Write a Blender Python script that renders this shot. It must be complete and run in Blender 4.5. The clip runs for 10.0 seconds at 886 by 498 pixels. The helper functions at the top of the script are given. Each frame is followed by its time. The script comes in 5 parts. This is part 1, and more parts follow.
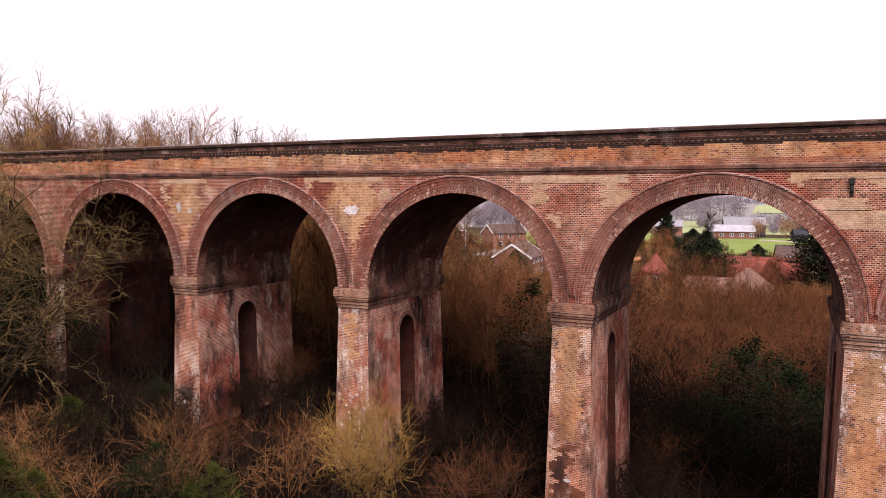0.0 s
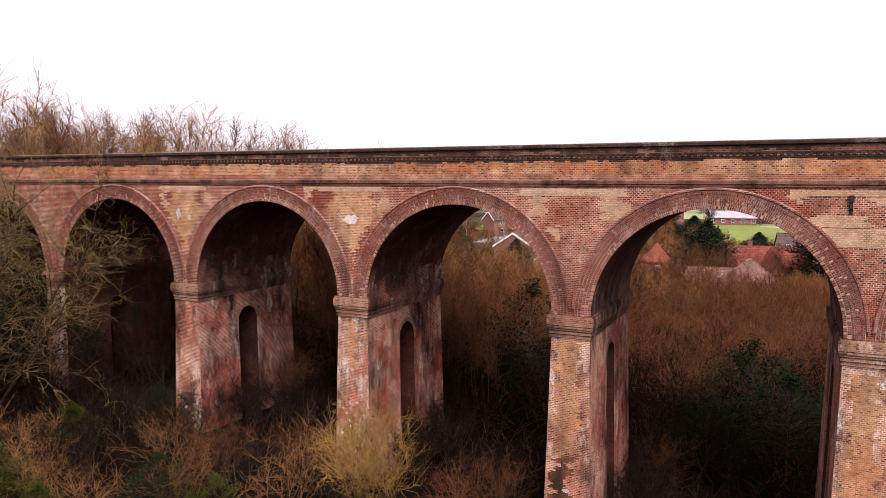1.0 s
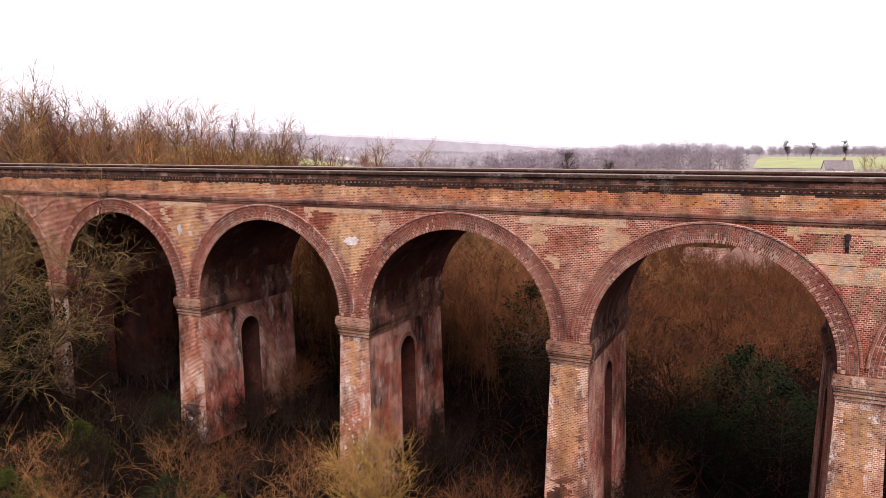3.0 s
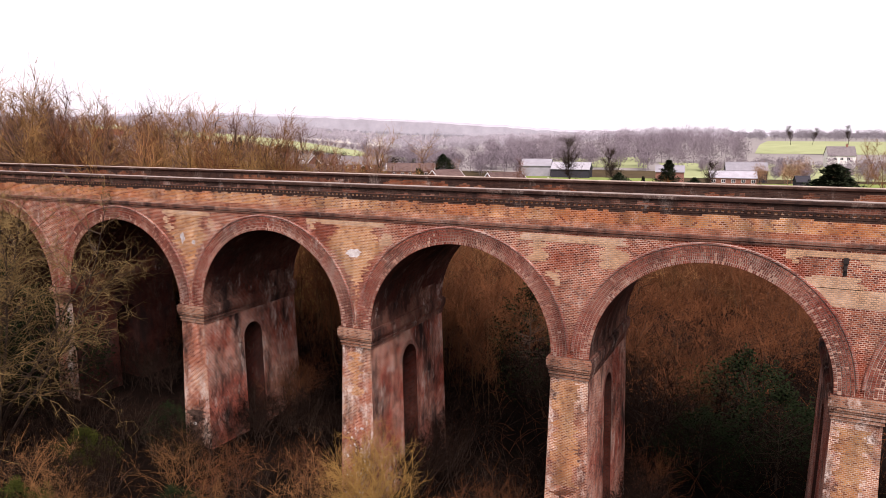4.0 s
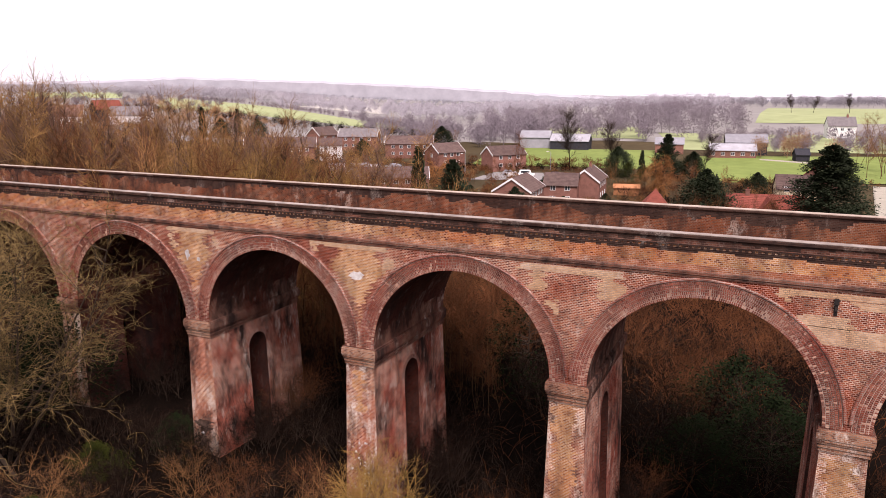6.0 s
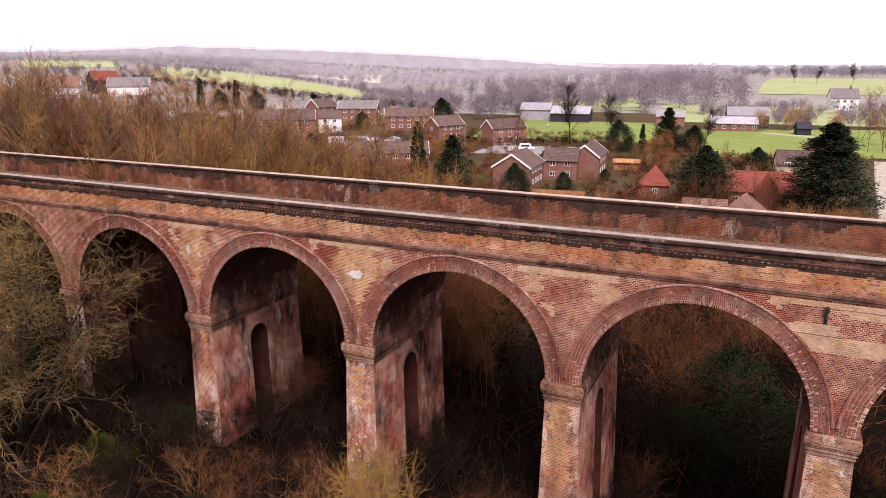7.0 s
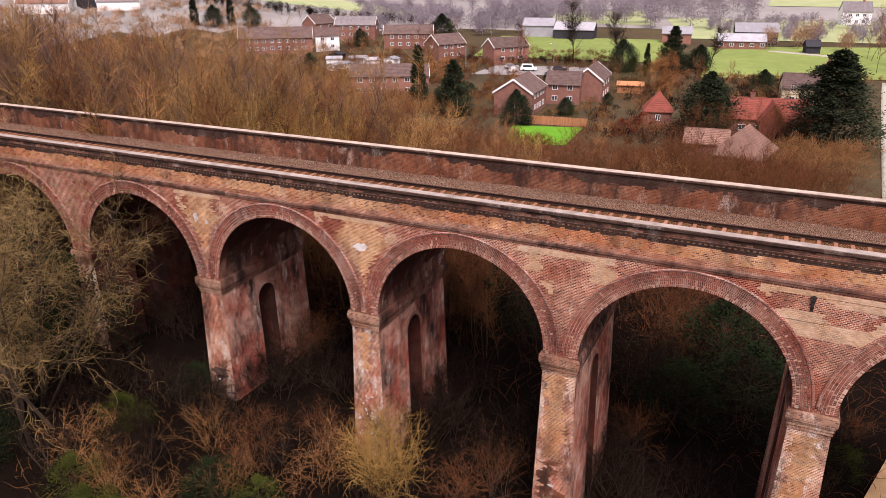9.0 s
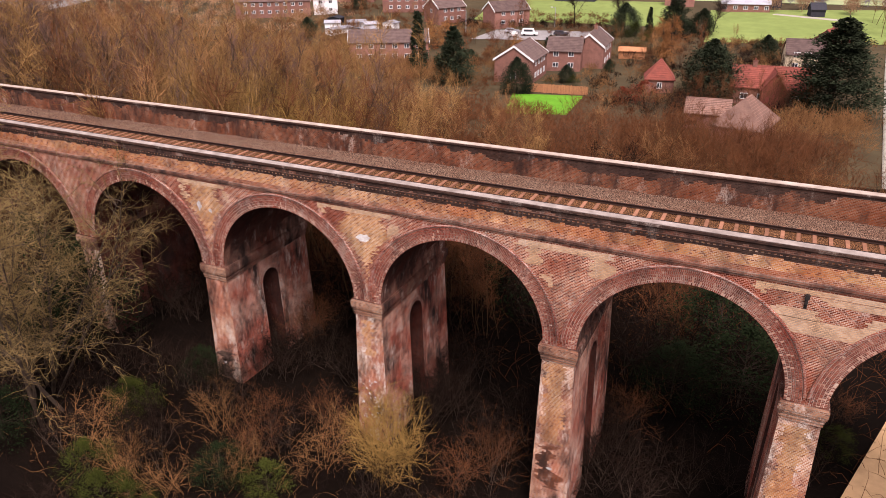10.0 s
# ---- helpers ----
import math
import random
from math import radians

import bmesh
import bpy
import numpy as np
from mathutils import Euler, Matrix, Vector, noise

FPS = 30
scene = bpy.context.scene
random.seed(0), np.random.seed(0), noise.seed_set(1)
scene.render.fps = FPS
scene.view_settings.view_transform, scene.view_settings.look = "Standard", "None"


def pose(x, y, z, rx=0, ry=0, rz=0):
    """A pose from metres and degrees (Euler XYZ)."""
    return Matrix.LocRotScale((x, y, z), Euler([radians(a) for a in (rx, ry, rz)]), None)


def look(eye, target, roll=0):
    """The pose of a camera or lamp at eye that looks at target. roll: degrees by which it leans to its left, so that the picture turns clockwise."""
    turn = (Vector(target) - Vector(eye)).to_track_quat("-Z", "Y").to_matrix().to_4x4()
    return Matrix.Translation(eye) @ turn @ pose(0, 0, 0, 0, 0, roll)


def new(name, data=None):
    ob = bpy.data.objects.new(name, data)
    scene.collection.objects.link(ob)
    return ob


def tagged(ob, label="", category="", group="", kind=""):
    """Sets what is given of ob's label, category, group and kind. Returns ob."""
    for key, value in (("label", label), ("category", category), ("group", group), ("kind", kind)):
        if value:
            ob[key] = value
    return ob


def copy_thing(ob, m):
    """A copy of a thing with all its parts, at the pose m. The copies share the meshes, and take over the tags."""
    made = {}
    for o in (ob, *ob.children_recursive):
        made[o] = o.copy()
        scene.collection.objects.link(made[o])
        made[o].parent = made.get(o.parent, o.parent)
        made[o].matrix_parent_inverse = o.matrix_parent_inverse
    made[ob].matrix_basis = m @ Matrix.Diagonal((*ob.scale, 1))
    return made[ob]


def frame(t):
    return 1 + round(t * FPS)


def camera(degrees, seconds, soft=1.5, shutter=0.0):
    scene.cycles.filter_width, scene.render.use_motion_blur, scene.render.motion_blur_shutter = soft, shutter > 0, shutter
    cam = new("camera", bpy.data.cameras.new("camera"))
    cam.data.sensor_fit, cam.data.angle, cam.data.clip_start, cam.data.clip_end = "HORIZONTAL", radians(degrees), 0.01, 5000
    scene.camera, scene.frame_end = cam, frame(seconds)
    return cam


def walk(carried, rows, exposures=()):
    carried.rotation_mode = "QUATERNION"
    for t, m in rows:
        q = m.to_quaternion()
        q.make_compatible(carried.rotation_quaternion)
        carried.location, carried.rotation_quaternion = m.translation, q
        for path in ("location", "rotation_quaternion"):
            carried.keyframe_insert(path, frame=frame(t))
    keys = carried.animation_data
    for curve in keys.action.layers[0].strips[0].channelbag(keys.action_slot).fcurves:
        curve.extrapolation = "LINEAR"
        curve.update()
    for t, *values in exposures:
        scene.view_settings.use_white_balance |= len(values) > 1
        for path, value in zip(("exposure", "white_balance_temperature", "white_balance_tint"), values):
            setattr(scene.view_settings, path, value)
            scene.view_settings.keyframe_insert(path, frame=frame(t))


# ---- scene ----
cam = camera(64.0, 10.0, 0.8)
PATH = [
    (0, (-1.217, -28.831, 16.343), (-2.076, -27.031, 16.206), 0.3),
    (0.5, (-1.192, -28.767, 16.973), (-2.052, -26.968, 16.812), 0.2),
    (1, (-1.169, -28.734, 17.587), (-2.03, -26.938, 17.403), 0.2),
    (1.5, (-1.234, -28.751, 18.214), (-2.091, -26.955, 18.008), 0.1),
    (2, (-1.199, -28.749, 18.884), (-2.052, -26.955, 18.653), 0.1),
    (2.5, (-1.252, -28.762, 19.512), (-2.103, -26.97, 19.259), 0.0),
    (4, (-1.274, -28.789, 21.654), (-2.125, -27.009, 21.329), 0.0),
    (4.5, (-1.348, -28.924, 22.369), (-2.193, -27.145, 22.021), 0.1),
    (5, (-1.379, -28.974, 23.087), (-2.222, -27.199, 22.716), 0.0),
    (5.5, (-1.364, -28.952, 23.798), (-2.206, -27.181, 23.405), -0.1),
    (7, (-1.215, -28.935, 26.067), (-2.047, -27.188, 25.562), -0.1),
    (7.5, (-1.188, -28.93, 26.854), (-2.012, -27.197, 26.291), -0.1),
    (8, (-1.252, -28.951, 27.621), (-2.069, -27.235, 26.999), -0.2),
    (8.5, (-1.302, -28.963, 28.407), (-2.111, -27.264, 27.727), -0.2),
    (9, (-1.311, -28.909, 29.207), (-2.113, -27.231, 28.471), -0.3),
    (9.5, (-1.351, -28.904, 29.996), (-2.144, -27.246, 29.208), -0.3),
    (10, (-1.419, -28.874, 30.784), (-2.203, -27.234, 29.95), -0.4),
]
walk(cam, [(t, look(eye, target, roll)) for t, eye, target, roll in PATH], [(0, 1.27, 6500, 28), (8, 1.27, 6500, 28), (10, 1.41, 6500, 28)])

# ---- light ----
SUN_FROM = Vector((0.42, -0.62, 1.1)).normalized()
world = bpy.data.worlds.new("overcast_sky")
scene.world = world
world.use_nodes = True
wn = world.node_tree.nodes
wl = world.node_tree.links
sky = wn.new("ShaderNodeTexSky")
sky.sky_type = "NISHITA"
sky.sun_disc = False
sky.sun_elevation = math.asin(SUN_FROM.z)
sky.sun_rotation = math.atan2(SUN_FROM.x, SUN_FROM.y)
sky.air_density, sky.dust_density, sky.ozone_density = 1.0, 2.0, 1.0
grey = wn.new("ShaderNodeHueSaturation")
grey.inputs["Saturation"].default_value = 0.12
wl.new(sky.outputs[0], grey.inputs["Color"])
cloud = wn.new("ShaderNodeMix")
cloud.data_type = "RGBA"
cloud.inputs[0].default_value = 0.8
cloud.inputs[7].default_value = (5.0, 5.0, 5.0, 1)
wl.new(grey.outputs[0], cloud.inputs[6])
wl.new(cloud.outputs[2], wn["Background"].inputs["Color"])
wn["Background"].inputs["Strength"].default_value = 0.108
sun_data = bpy.data.lights.new("sun", "SUN")
sun_data.energy, sun_data.angle, sun_data.color = 2.55, radians(25), (1.0, 0.95, 0.88)
sun = new("sun", sun_data)
sun.matrix_world = look(SUN_FROM * 100, (0, 0, 0))


# ---- materials ----
def node_mat(name, rough=0.9):
    m = bpy.data.materials.new(name)
    m.use_nodes = True
    b = m.node_tree.nodes["Principled BSDF"]
    b.inputs["Roughness"].default_value = rough
    b.inputs["Specular IOR Level"].default_value = 0.02
    return m, m.node_tree.nodes, m.node_tree.links, b


def noise_node(n, l, scale, detail, vec=None, rough=0.6):
    t = n.new("ShaderNodeTexNoise")
    t.inputs["Scale"].default_value = scale
    t.inputs["Detail"].default_value = detail
    t.inputs["Roughness"].default_value = rough
    if vec is not None:
        l.new(vec, t.inputs["Vector"])
    return t.outputs["Fac"]


def ramp(n, l, fac, lo, hi):
    r = n.new("ShaderNodeMapRange")
    r.inputs["From Min"].default_value, r.inputs["From Max"].default_value = lo, hi
    l.new(fac, r.inputs["Value"])
    return r.outputs[0]


def mix(n, l, fac, a, b, mode="MIX"):
    m = n.new("ShaderNodeMix")
    m.data_type, m.blend_type = "RGBA", mode
    if isinstance(fac, float):
        m.inputs[0].default_value = fac
    else:
        l.new(fac, m.inputs[0])
    for socket, v in ((m.inputs[6], a), (m.inputs[7], b)):
        if isinstance(v, tuple):
            socket.default_value = (*v, 1)
        else:
            l.new(v, socket)
    return m.outputs[2]


def times(n, l, a, b):
    m = n.new("ShaderNodeMath")
    m.operation = "MULTIPLY"
    l.new(a, m.inputs[0])
    if isinstance(b, float):
        m.inputs[1].default_value = b
    else:
        l.new(b, m.inputs[1])
    return m.outputs[0]


def bump(n, l, b, height, strength, distance):
    k = n.new("ShaderNodeBump")
    k.inputs["Strength"].default_value, k.inputs["Distance"].default_value = strength, distance
    l.new(height, k.inputs["Height"])
    l.new(k.outputs[0], b.inputs["Normal"])


def plain(name, c1, c2, scale=0.8, rough=0.9, relief=0.02, metal=0.0, vary=0.25):
    """Two tones broken up at two scales, with a random shade for each object."""
    m, n, l, b = node_mat(name, rough)
    pos = n.new("ShaderNodeNewGeometry").outputs["Position"]
    big = ramp(n, l, noise_node(n, l, scale, 4, pos), 0.3, 0.7)
    fine = ramp(n, l, noise_node(n, l, scale * 9, 3, pos), 0.25, 0.75)
    col = mix(n, l, big, c1, c2)
    col = mix(n, l, times(n, l, fine, 0.5), col, tuple(0.45 * v for v in c1), "MIX")
    rnd = n.new("ShaderNodeObjectInfo").outputs["Random"]
    hs = n.new("ShaderNodeHueSaturation")
    l.new(col, hs.inputs["Color"])
    r2 = n.new("ShaderNodeMapRange")
    r2.inputs["To Min"].default_value, r2.inputs["To Max"].default_value = 1 - vary, 1 + vary
    l.new(rnd, r2.inputs["Value"])
    l.new(r2.outputs[0], hs.inputs["Value"])
    l.new(hs.outputs[0], b.inputs["Base Color"])
    b.inputs["Metallic"].default_value = metal
    if relief:
        bump(n, l, b, noise_node(n, l, scale * 6, 5, pos), 0.6, relief)
    return m


def brick_mat(name, light, dark, mortar, stain, salt, red, red_amount=0.5, seed=0.0, bias=-0.1, row=0.075, width=0.15, lime_at=0.56):
    """Weathered brickwork laid by the mesh's UV, in metres."""
    m, n, l, b = node_mat(name, 0.92)
    uv = n.new("ShaderNodeUVMap").outputs[0]
    pos = n.new("ShaderNodeNewGeometry").outputs["Position"]
    shift = n.new("ShaderNodeVectorMath")
    shift.inputs[1].default_value = (seed, seed * 0.7, seed * 0.3)
    l.new(pos, shift.inputs[0])
    pos = shift.outputs[0]
    t = n.new("ShaderNodeTexBrick")
    l.new(uv, t.inputs["Vector"])
    t.inputs["Scale"].default_value = 1.0
    t.inputs["Brick Width"].default_value, t.inputs["Row Height"].default_value = width, row
    t.inputs["Mortar Size"].default_value, t.inputs["Mortar Smooth"].default_value = 0.0125, 0.2
    t.inputs["Bias"].default_value = bias
    t.inputs["Color1"].default_value = (0, 0, 0, 1)
    t.inputs["Color2"].default_value = (1, 1, 1, 1)
    t.inputs["Mortar"].default_value = (0, 0, 0, 1)
    burn = n.new("ShaderNodeValToRGB")
    burn.color_ramp.elements[0].color = (*light, 1)
    burn.color_ramp.elements[1].color = (*(0.9 * v for v in dark), 1)
    for at, c in ((0.4, tuple(0.82 * v for v in light)), (0.66, tuple(0.6 * v + 0.4 * w_ for v, w_ in zip(light, dark))), (0.84, tuple(0.25 * v + 0.75 * w_ for v, w_ in zip(light, dark)))):
        burn.color_ramp.elements.new(at).color = (*c, 1)
    l.new(t.outputs["Color"], burn.inputs["Fac"])
    worn = ramp(n, l, noise_node(n, l, 1.7, 4, pos), 0.3, 0.65)
    joint = mix(n, l, worn, tuple(0.35 * v for v in mortar), mortar)
    col = mix(n, l, t.outputs["Fac"], burn.outputs[0], joint)
    zone = times(n, l, ramp(n, l, noise_node(n, l, 0.35, 5, pos, 0.65), 0.42, 0.6), red_amount)
    col = mix(n, l, zone, col, red, "MULTIPLY")
    tone = ramp(n, l, noise_node(n, l, 2.2, 4, pos), 0.2, 0.8)
    col = mix(n, l, times(n, l, tone, 0.35), col, tuple(0.6 * v for v in dark))
    stretch = n.new("ShaderNodeMapping")
    stretch.inputs["Scale"].default_value = (1.0, 1.0, 0.42)
    l.new(pos, stretch.inputs["Vector"])
    soot = times(n, l, ramp(n, l, noise_node(n, l, 0.6, 6, stretch.outputs[0], 0.7), 0.46, 0.64), stain)
    col = mix(n, l, soot, col, (0.025, 0.016, 0.014))
    lime = times(n, l, ramp(n, l, noise_node(n, l, 1.1, 8, stretch.outputs[0], 0.75), lime_at, lime_at + 0.1), salt)
    lime = times(n, l, lime, ramp(n, l, noise_node(n, l, 13.0, 3, pos), 0.38, 0.55))
    col = mix(n, l, lime, col, (0.5, 0.42, 0.36))
    rich = n.new("ShaderNodeHueSaturation")
    rich.inputs["Saturation"].default_value = 1.05
    l.new(col, rich.inputs["Color"])
    l.new(rich.outputs[0], b.inputs["Base Color"])
    inv = n.new("ShaderNodeMath")
    inv.operation = "SUBTRACT"
    inv.inputs[0].default_value = 1.0
    l.new(t.outputs["Fac"], inv.inputs[1])
    bump(n, l, b, inv.outputs[0], 0.7, 0.012)
    return m


MORTAR = (0.52, 0.38, 0.28)
M_BUFF = brick_mat("buff_brick", (0.52, 0.27, 0.118), (0.15, 0.05, 0.028), (0.68, 0.52, 0.38), 0.45, 0.3, (0.75, 0.5, 0.42), 0.6, 0.0, -0.1)
M_PARAPET = brick_mat("parapet_buff_brick", (0.54, 0.268, 0.11), (0.14, 0.04, 0.023), (0.62, 0.46, 0.34), 0.5, 0.35, (0.7, 0.42, 0.36), 0.75, 3.0, 0.0)
M_MIX = brick_mat("mixed_brick", (0.35, 0.12, 0.066), (0.098, 0.025, 0.018), (0.66, 0.48, 0.37), 0.4, 0.5, (0.62, 0.38, 0.36), 0.9, 7.0, 0.1)
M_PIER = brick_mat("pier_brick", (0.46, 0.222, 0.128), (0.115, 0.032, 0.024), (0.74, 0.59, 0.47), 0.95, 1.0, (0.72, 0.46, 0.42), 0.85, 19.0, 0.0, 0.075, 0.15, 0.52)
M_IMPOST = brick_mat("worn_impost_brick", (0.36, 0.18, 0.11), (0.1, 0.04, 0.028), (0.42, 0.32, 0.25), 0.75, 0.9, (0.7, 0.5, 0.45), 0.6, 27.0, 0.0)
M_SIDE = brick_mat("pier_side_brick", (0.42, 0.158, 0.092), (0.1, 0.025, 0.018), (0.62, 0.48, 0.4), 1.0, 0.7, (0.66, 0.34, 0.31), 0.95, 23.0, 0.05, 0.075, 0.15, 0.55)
M_BASE = brick_mat("reddish_parapet_foot", (0.42, 0.185, 0.1), (0.12, 0.034, 0.022), (0.55, 0.4, 0.31), 0.5, 0.4, (0.7, 0.45, 0.4), 0.7, 5.0)
# Soot and painted shade in one dark brick, for passages and far-left piers.
M_DARK = brick_mat("sooty_shaded_brick", (0.09, 0.029, 0.02), (0.034, 0.012, 0.0095), (0.08, 0.05, 0.04), 0.95, 0.1, (0.6, 0.35, 0.35), 0.6, 31.0)
# Vault brick: soot and the shade under the arch, both in the colour.
M_VAULT = brick_mat("shaded_vault_brick", (0.105, 0.036, 0.025), (0.035, 0.012, 0.0095), (0.1, 0.066, 0.052), 0.95, 0.2, (0.6, 0.35, 0.35), 0.7, 37.0)
# Lighter step of that painted shade, for the vault's springings; also on impost sides.
M_SPRING = brick_mat("half_shaded_springing_brick", (0.19, 0.072, 0.047), (0.06, 0.018, 0.014), (0.26, 0.19, 0.15), 1.0, 0.6, (0.6, 0.3, 0.28), 0.8, 39.0)
M_MORTAR = plain("pale_mortar", (0.5, 0.39, 0.31), (0.22, 0.14, 0.11), 2.0, 0.95, 0.01)
M_BAND = brick_mat("sooty_top_courses", (0.23, 0.1, 0.066), (0.06, 0.023, 0.017), (0.27, 0.19, 0.15), 1.0, 0.3, (0.65, 0.5, 0.48), 0.7, 47.0)
M_WALL = brick_mat("parapet_brick", (0.22, 0.078, 0.04), (0.06, 0.018, 0.013), (0.26, 0.17, 0.12), 0.9, 0.4, (0.7, 0.5, 0.45), 0.6, 43.0)
M_RINGPALE = brick_mat("limed_arch_brick", (0.52, 0.33, 0.24), (0.26, 0.11, 0.075), (0.6, 0.5, 0.42), 0.45, 0.9, (0.75, 0.55, 0.5), 0.6, 61.0, -0.1, 0.075, 0.235)
M_RING = brick_mat("arch_brick", (0.32, 0.115, 0.075), (0.11, 0.032, 0.023), (0.5, 0.4, 0.34), 0.6, 0.5, (0.65, 0.4, 0.4), 0.8, 57.0, 0.0, 0.075, 0.235)
M_PALE = brick_mat("new_brick", (0.54, 0.35, 0.22), (0.2, 0.09, 0.052), (0.48, 0.38, 0.29), 0.12, 0.5, (0.9, 0.75, 0.6), 0.5, 71.0, -0.25)
M_BLACKBRICK = brick_mat("blackened_coping_brick", (0.07, 0.038, 0.028), (0.02, 0.012, 0.01), (0.08, 0.056, 0.045), 0.75, 0.25, (0.6, 0.5, 0.5), 0.6, 83.0)
# Haze is painted into the base colours of both horizon hills and misty woods.
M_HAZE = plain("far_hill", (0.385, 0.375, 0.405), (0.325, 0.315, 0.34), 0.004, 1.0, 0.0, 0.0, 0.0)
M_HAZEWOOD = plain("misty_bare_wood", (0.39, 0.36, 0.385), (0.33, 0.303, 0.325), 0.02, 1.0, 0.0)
M_HAZE2 = plain("hazed_farthest_hill", (0.52, 0.51, 0.54), (0.47, 0.46, 0.485), 0.004, 1.0, 0.0, 0.0, 0.0)
M_COPE = plain("coping_stone", (0.42, 0.34, 0.28), (0.2, 0.15, 0.12), 1.5, 0.9, 0.01)
M_COPE2 = plain("worn_coping_top", (0.36, 0.3, 0.265), (0.17, 0.135, 0.115), 1.6, 0.9, 0.01)
M_SOOT = plain("blackened_brick", (0.12, 0.075, 0.055), (0.045, 0.03, 0.026), 2.0, 0.95, 0.02)
M_LIME = plain("lime_stain", (0.62, 0.6, 0.58), (0.36, 0.3, 0.27), 5.0, 0.95, 0.005)


def ballast_mat(name, dark, pale, dirt):
    """Broken stone: each pebble its own shade."""
    m, n, l, b = node_mat(name, 1.0)
    pos = n.new("ShaderNodeNewGeometry").outputs["Position"]
    v = n.new("ShaderNodeTexVoronoi")
    v.inputs["Scale"].default_value = 26.0
    l.new(pos, v.inputs["Vector"])
    pick = n.new("ShaderNodeSeparateColor")
    l.new(v.outputs["Color"], pick.inputs[0])
    stone = mix(n, l, ramp(n, l, pick.outputs[0], 0.1, 0.95), dark, pale)
    stone = mix(n, l, ramp(n, l, noise_node(n, l, 0.9, 4, pos), 0.35, 0.7), stone, dirt)
    stone = mix(n, l, ramp(n, l, v.outputs["Distance"], 0.25, 0.7), stone, (0.02, 0.012, 0.008))
    l.new(stone, b.inputs["Base Color"])
    bump(n, l, b, v.outputs["Distance"], 0.9, -0.05)
    return m


M_BALLAST = ballast_mat("ballast", (0.09, 0.045, 0.03), (0.52, 0.34, 0.24), (0.22, 0.11, 0.07))
M_RUSTBALLAST = ballast_mat("rust_stained_ballast", (0.08, 0.032, 0.014), (0.36, 0.17, 0.08), (0.22, 0.095, 0.04))
M_SLEEPER = plain("concrete_sleeper", (0.27, 0.125, 0.075), (0.16, 0.074, 0.045), 3.0, 0.9, 0.01)
M_RAIL = plain("rusty_rail", (0.04, 0.022, 0.017), (0.02, 0.012, 0.01), 4.0, 0.55, 0.003, 0.3)
M_IRON = plain("black_iron", (0.03, 0.026, 0.024), (0.05, 0.04, 0.035), 6.0, 0.6, 0.004, 0.5)
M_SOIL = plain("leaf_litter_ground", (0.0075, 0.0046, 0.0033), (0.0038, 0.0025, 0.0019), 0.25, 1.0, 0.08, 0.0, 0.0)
M_GRASS = plain("meadow_grass", (0.165, 0.205, 0.06), (0.12, 0.155, 0.045), 0.03, 1.0, 0.05, 0.0, 0.12)
# Meadow green paled to put distance haze into its colour.
M_FARGRASS = plain("hazed_meadow_grass", (0.3, 0.33, 0.17), (0.24, 0.27, 0.135), 0.012, 1.0, 0.0, 0.0, 0.1)
M_LAWN = plain("lawn_grass", (0.10, 0.26, 0.02), (0.07, 0.19, 0.015), 0.2, 1.0, 0.05, 0.0, 0.0)
M_STUBBLE = plain("dry_field", (0.6, 0.37, 0.19), (0.5, 0.3, 0.15), 0.15, 1.0, 0.05, 0.0, 0.1)
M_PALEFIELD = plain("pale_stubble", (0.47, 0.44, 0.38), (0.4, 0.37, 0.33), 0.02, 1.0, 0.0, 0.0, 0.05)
M_FARLAND = plain("far_farmland", (0.075, 0.056, 0.03), (0.045, 0.034, 0.02), 0.05, 1.0, 0.0, 0.0, 0.0)
# Farmland tone with mist put into its colour, for the ground beyond 300 m.
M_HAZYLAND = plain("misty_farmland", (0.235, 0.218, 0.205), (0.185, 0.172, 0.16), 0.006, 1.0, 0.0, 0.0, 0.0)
M_ROAD = plain("road_asphalt", (0.24, 0.22, 0.21), (0.19, 0.175, 0.17), 0.3, 0.9, 0.01, 0.0, 0.0)
M_TRACKWAY = plain("pale_gravel", (0.34, 0.31, 0.25), (0.26, 0.235, 0.19), 0.4, 1.0, 0.02, 0.0, 0.0)
M_BARK = plain("grey_brown_bark", (0.055, 0.038, 0.027), (0.028, 0.02, 0.015), 3.0, 0.95, 0.01)
M_BRANCH = plain("brown_branches", (0.11, 0.063, 0.03), (0.05, 0.03, 0.016), 1.0, 0.95, 0.0)
M_TRUNK = plain("dark_olive_trunks", (0.085, 0.058, 0.034), (0.045, 0.03, 0.018), 1.2, 0.95, 0.0)
M_TOPTWIG = plain("purple_brown_twigs", (0.15, 0.085, 0.06), (0.07, 0.04, 0.03), 0.6, 0.9, 0.0)
M_TAN = plain("tan_twigs", (0.25, 0.125, 0.05), (0.115, 0.056, 0.023), 0.5, 0.9, 0.0)
M_STRAW = plain("pale_dry_twigs", (0.34, 0.2, 0.115), (0.2, 0.115, 0.065), 0.1, 0.95, 0.0)
M_OLIVE = plain("olive_twigs", (0.29, 0.16, 0.058), (0.13, 0.07, 0.026), 0.5, 0.9, 0.0)
M_RUST = plain("russet_twigs", (0.15, 0.058, 0.024), (0.055, 0.022, 0.011), 0.5, 0.9, 0.0)
# Near-black twigs, mostly for scrub whose shade is put into the colour.
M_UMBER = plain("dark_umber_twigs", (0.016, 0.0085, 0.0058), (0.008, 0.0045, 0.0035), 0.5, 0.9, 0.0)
M_GOLD = plain("golden_twigs", (0.32, 0.19, 0.055), (0.17, 0.095, 0.03), 0.6, 0.9, 0.0)
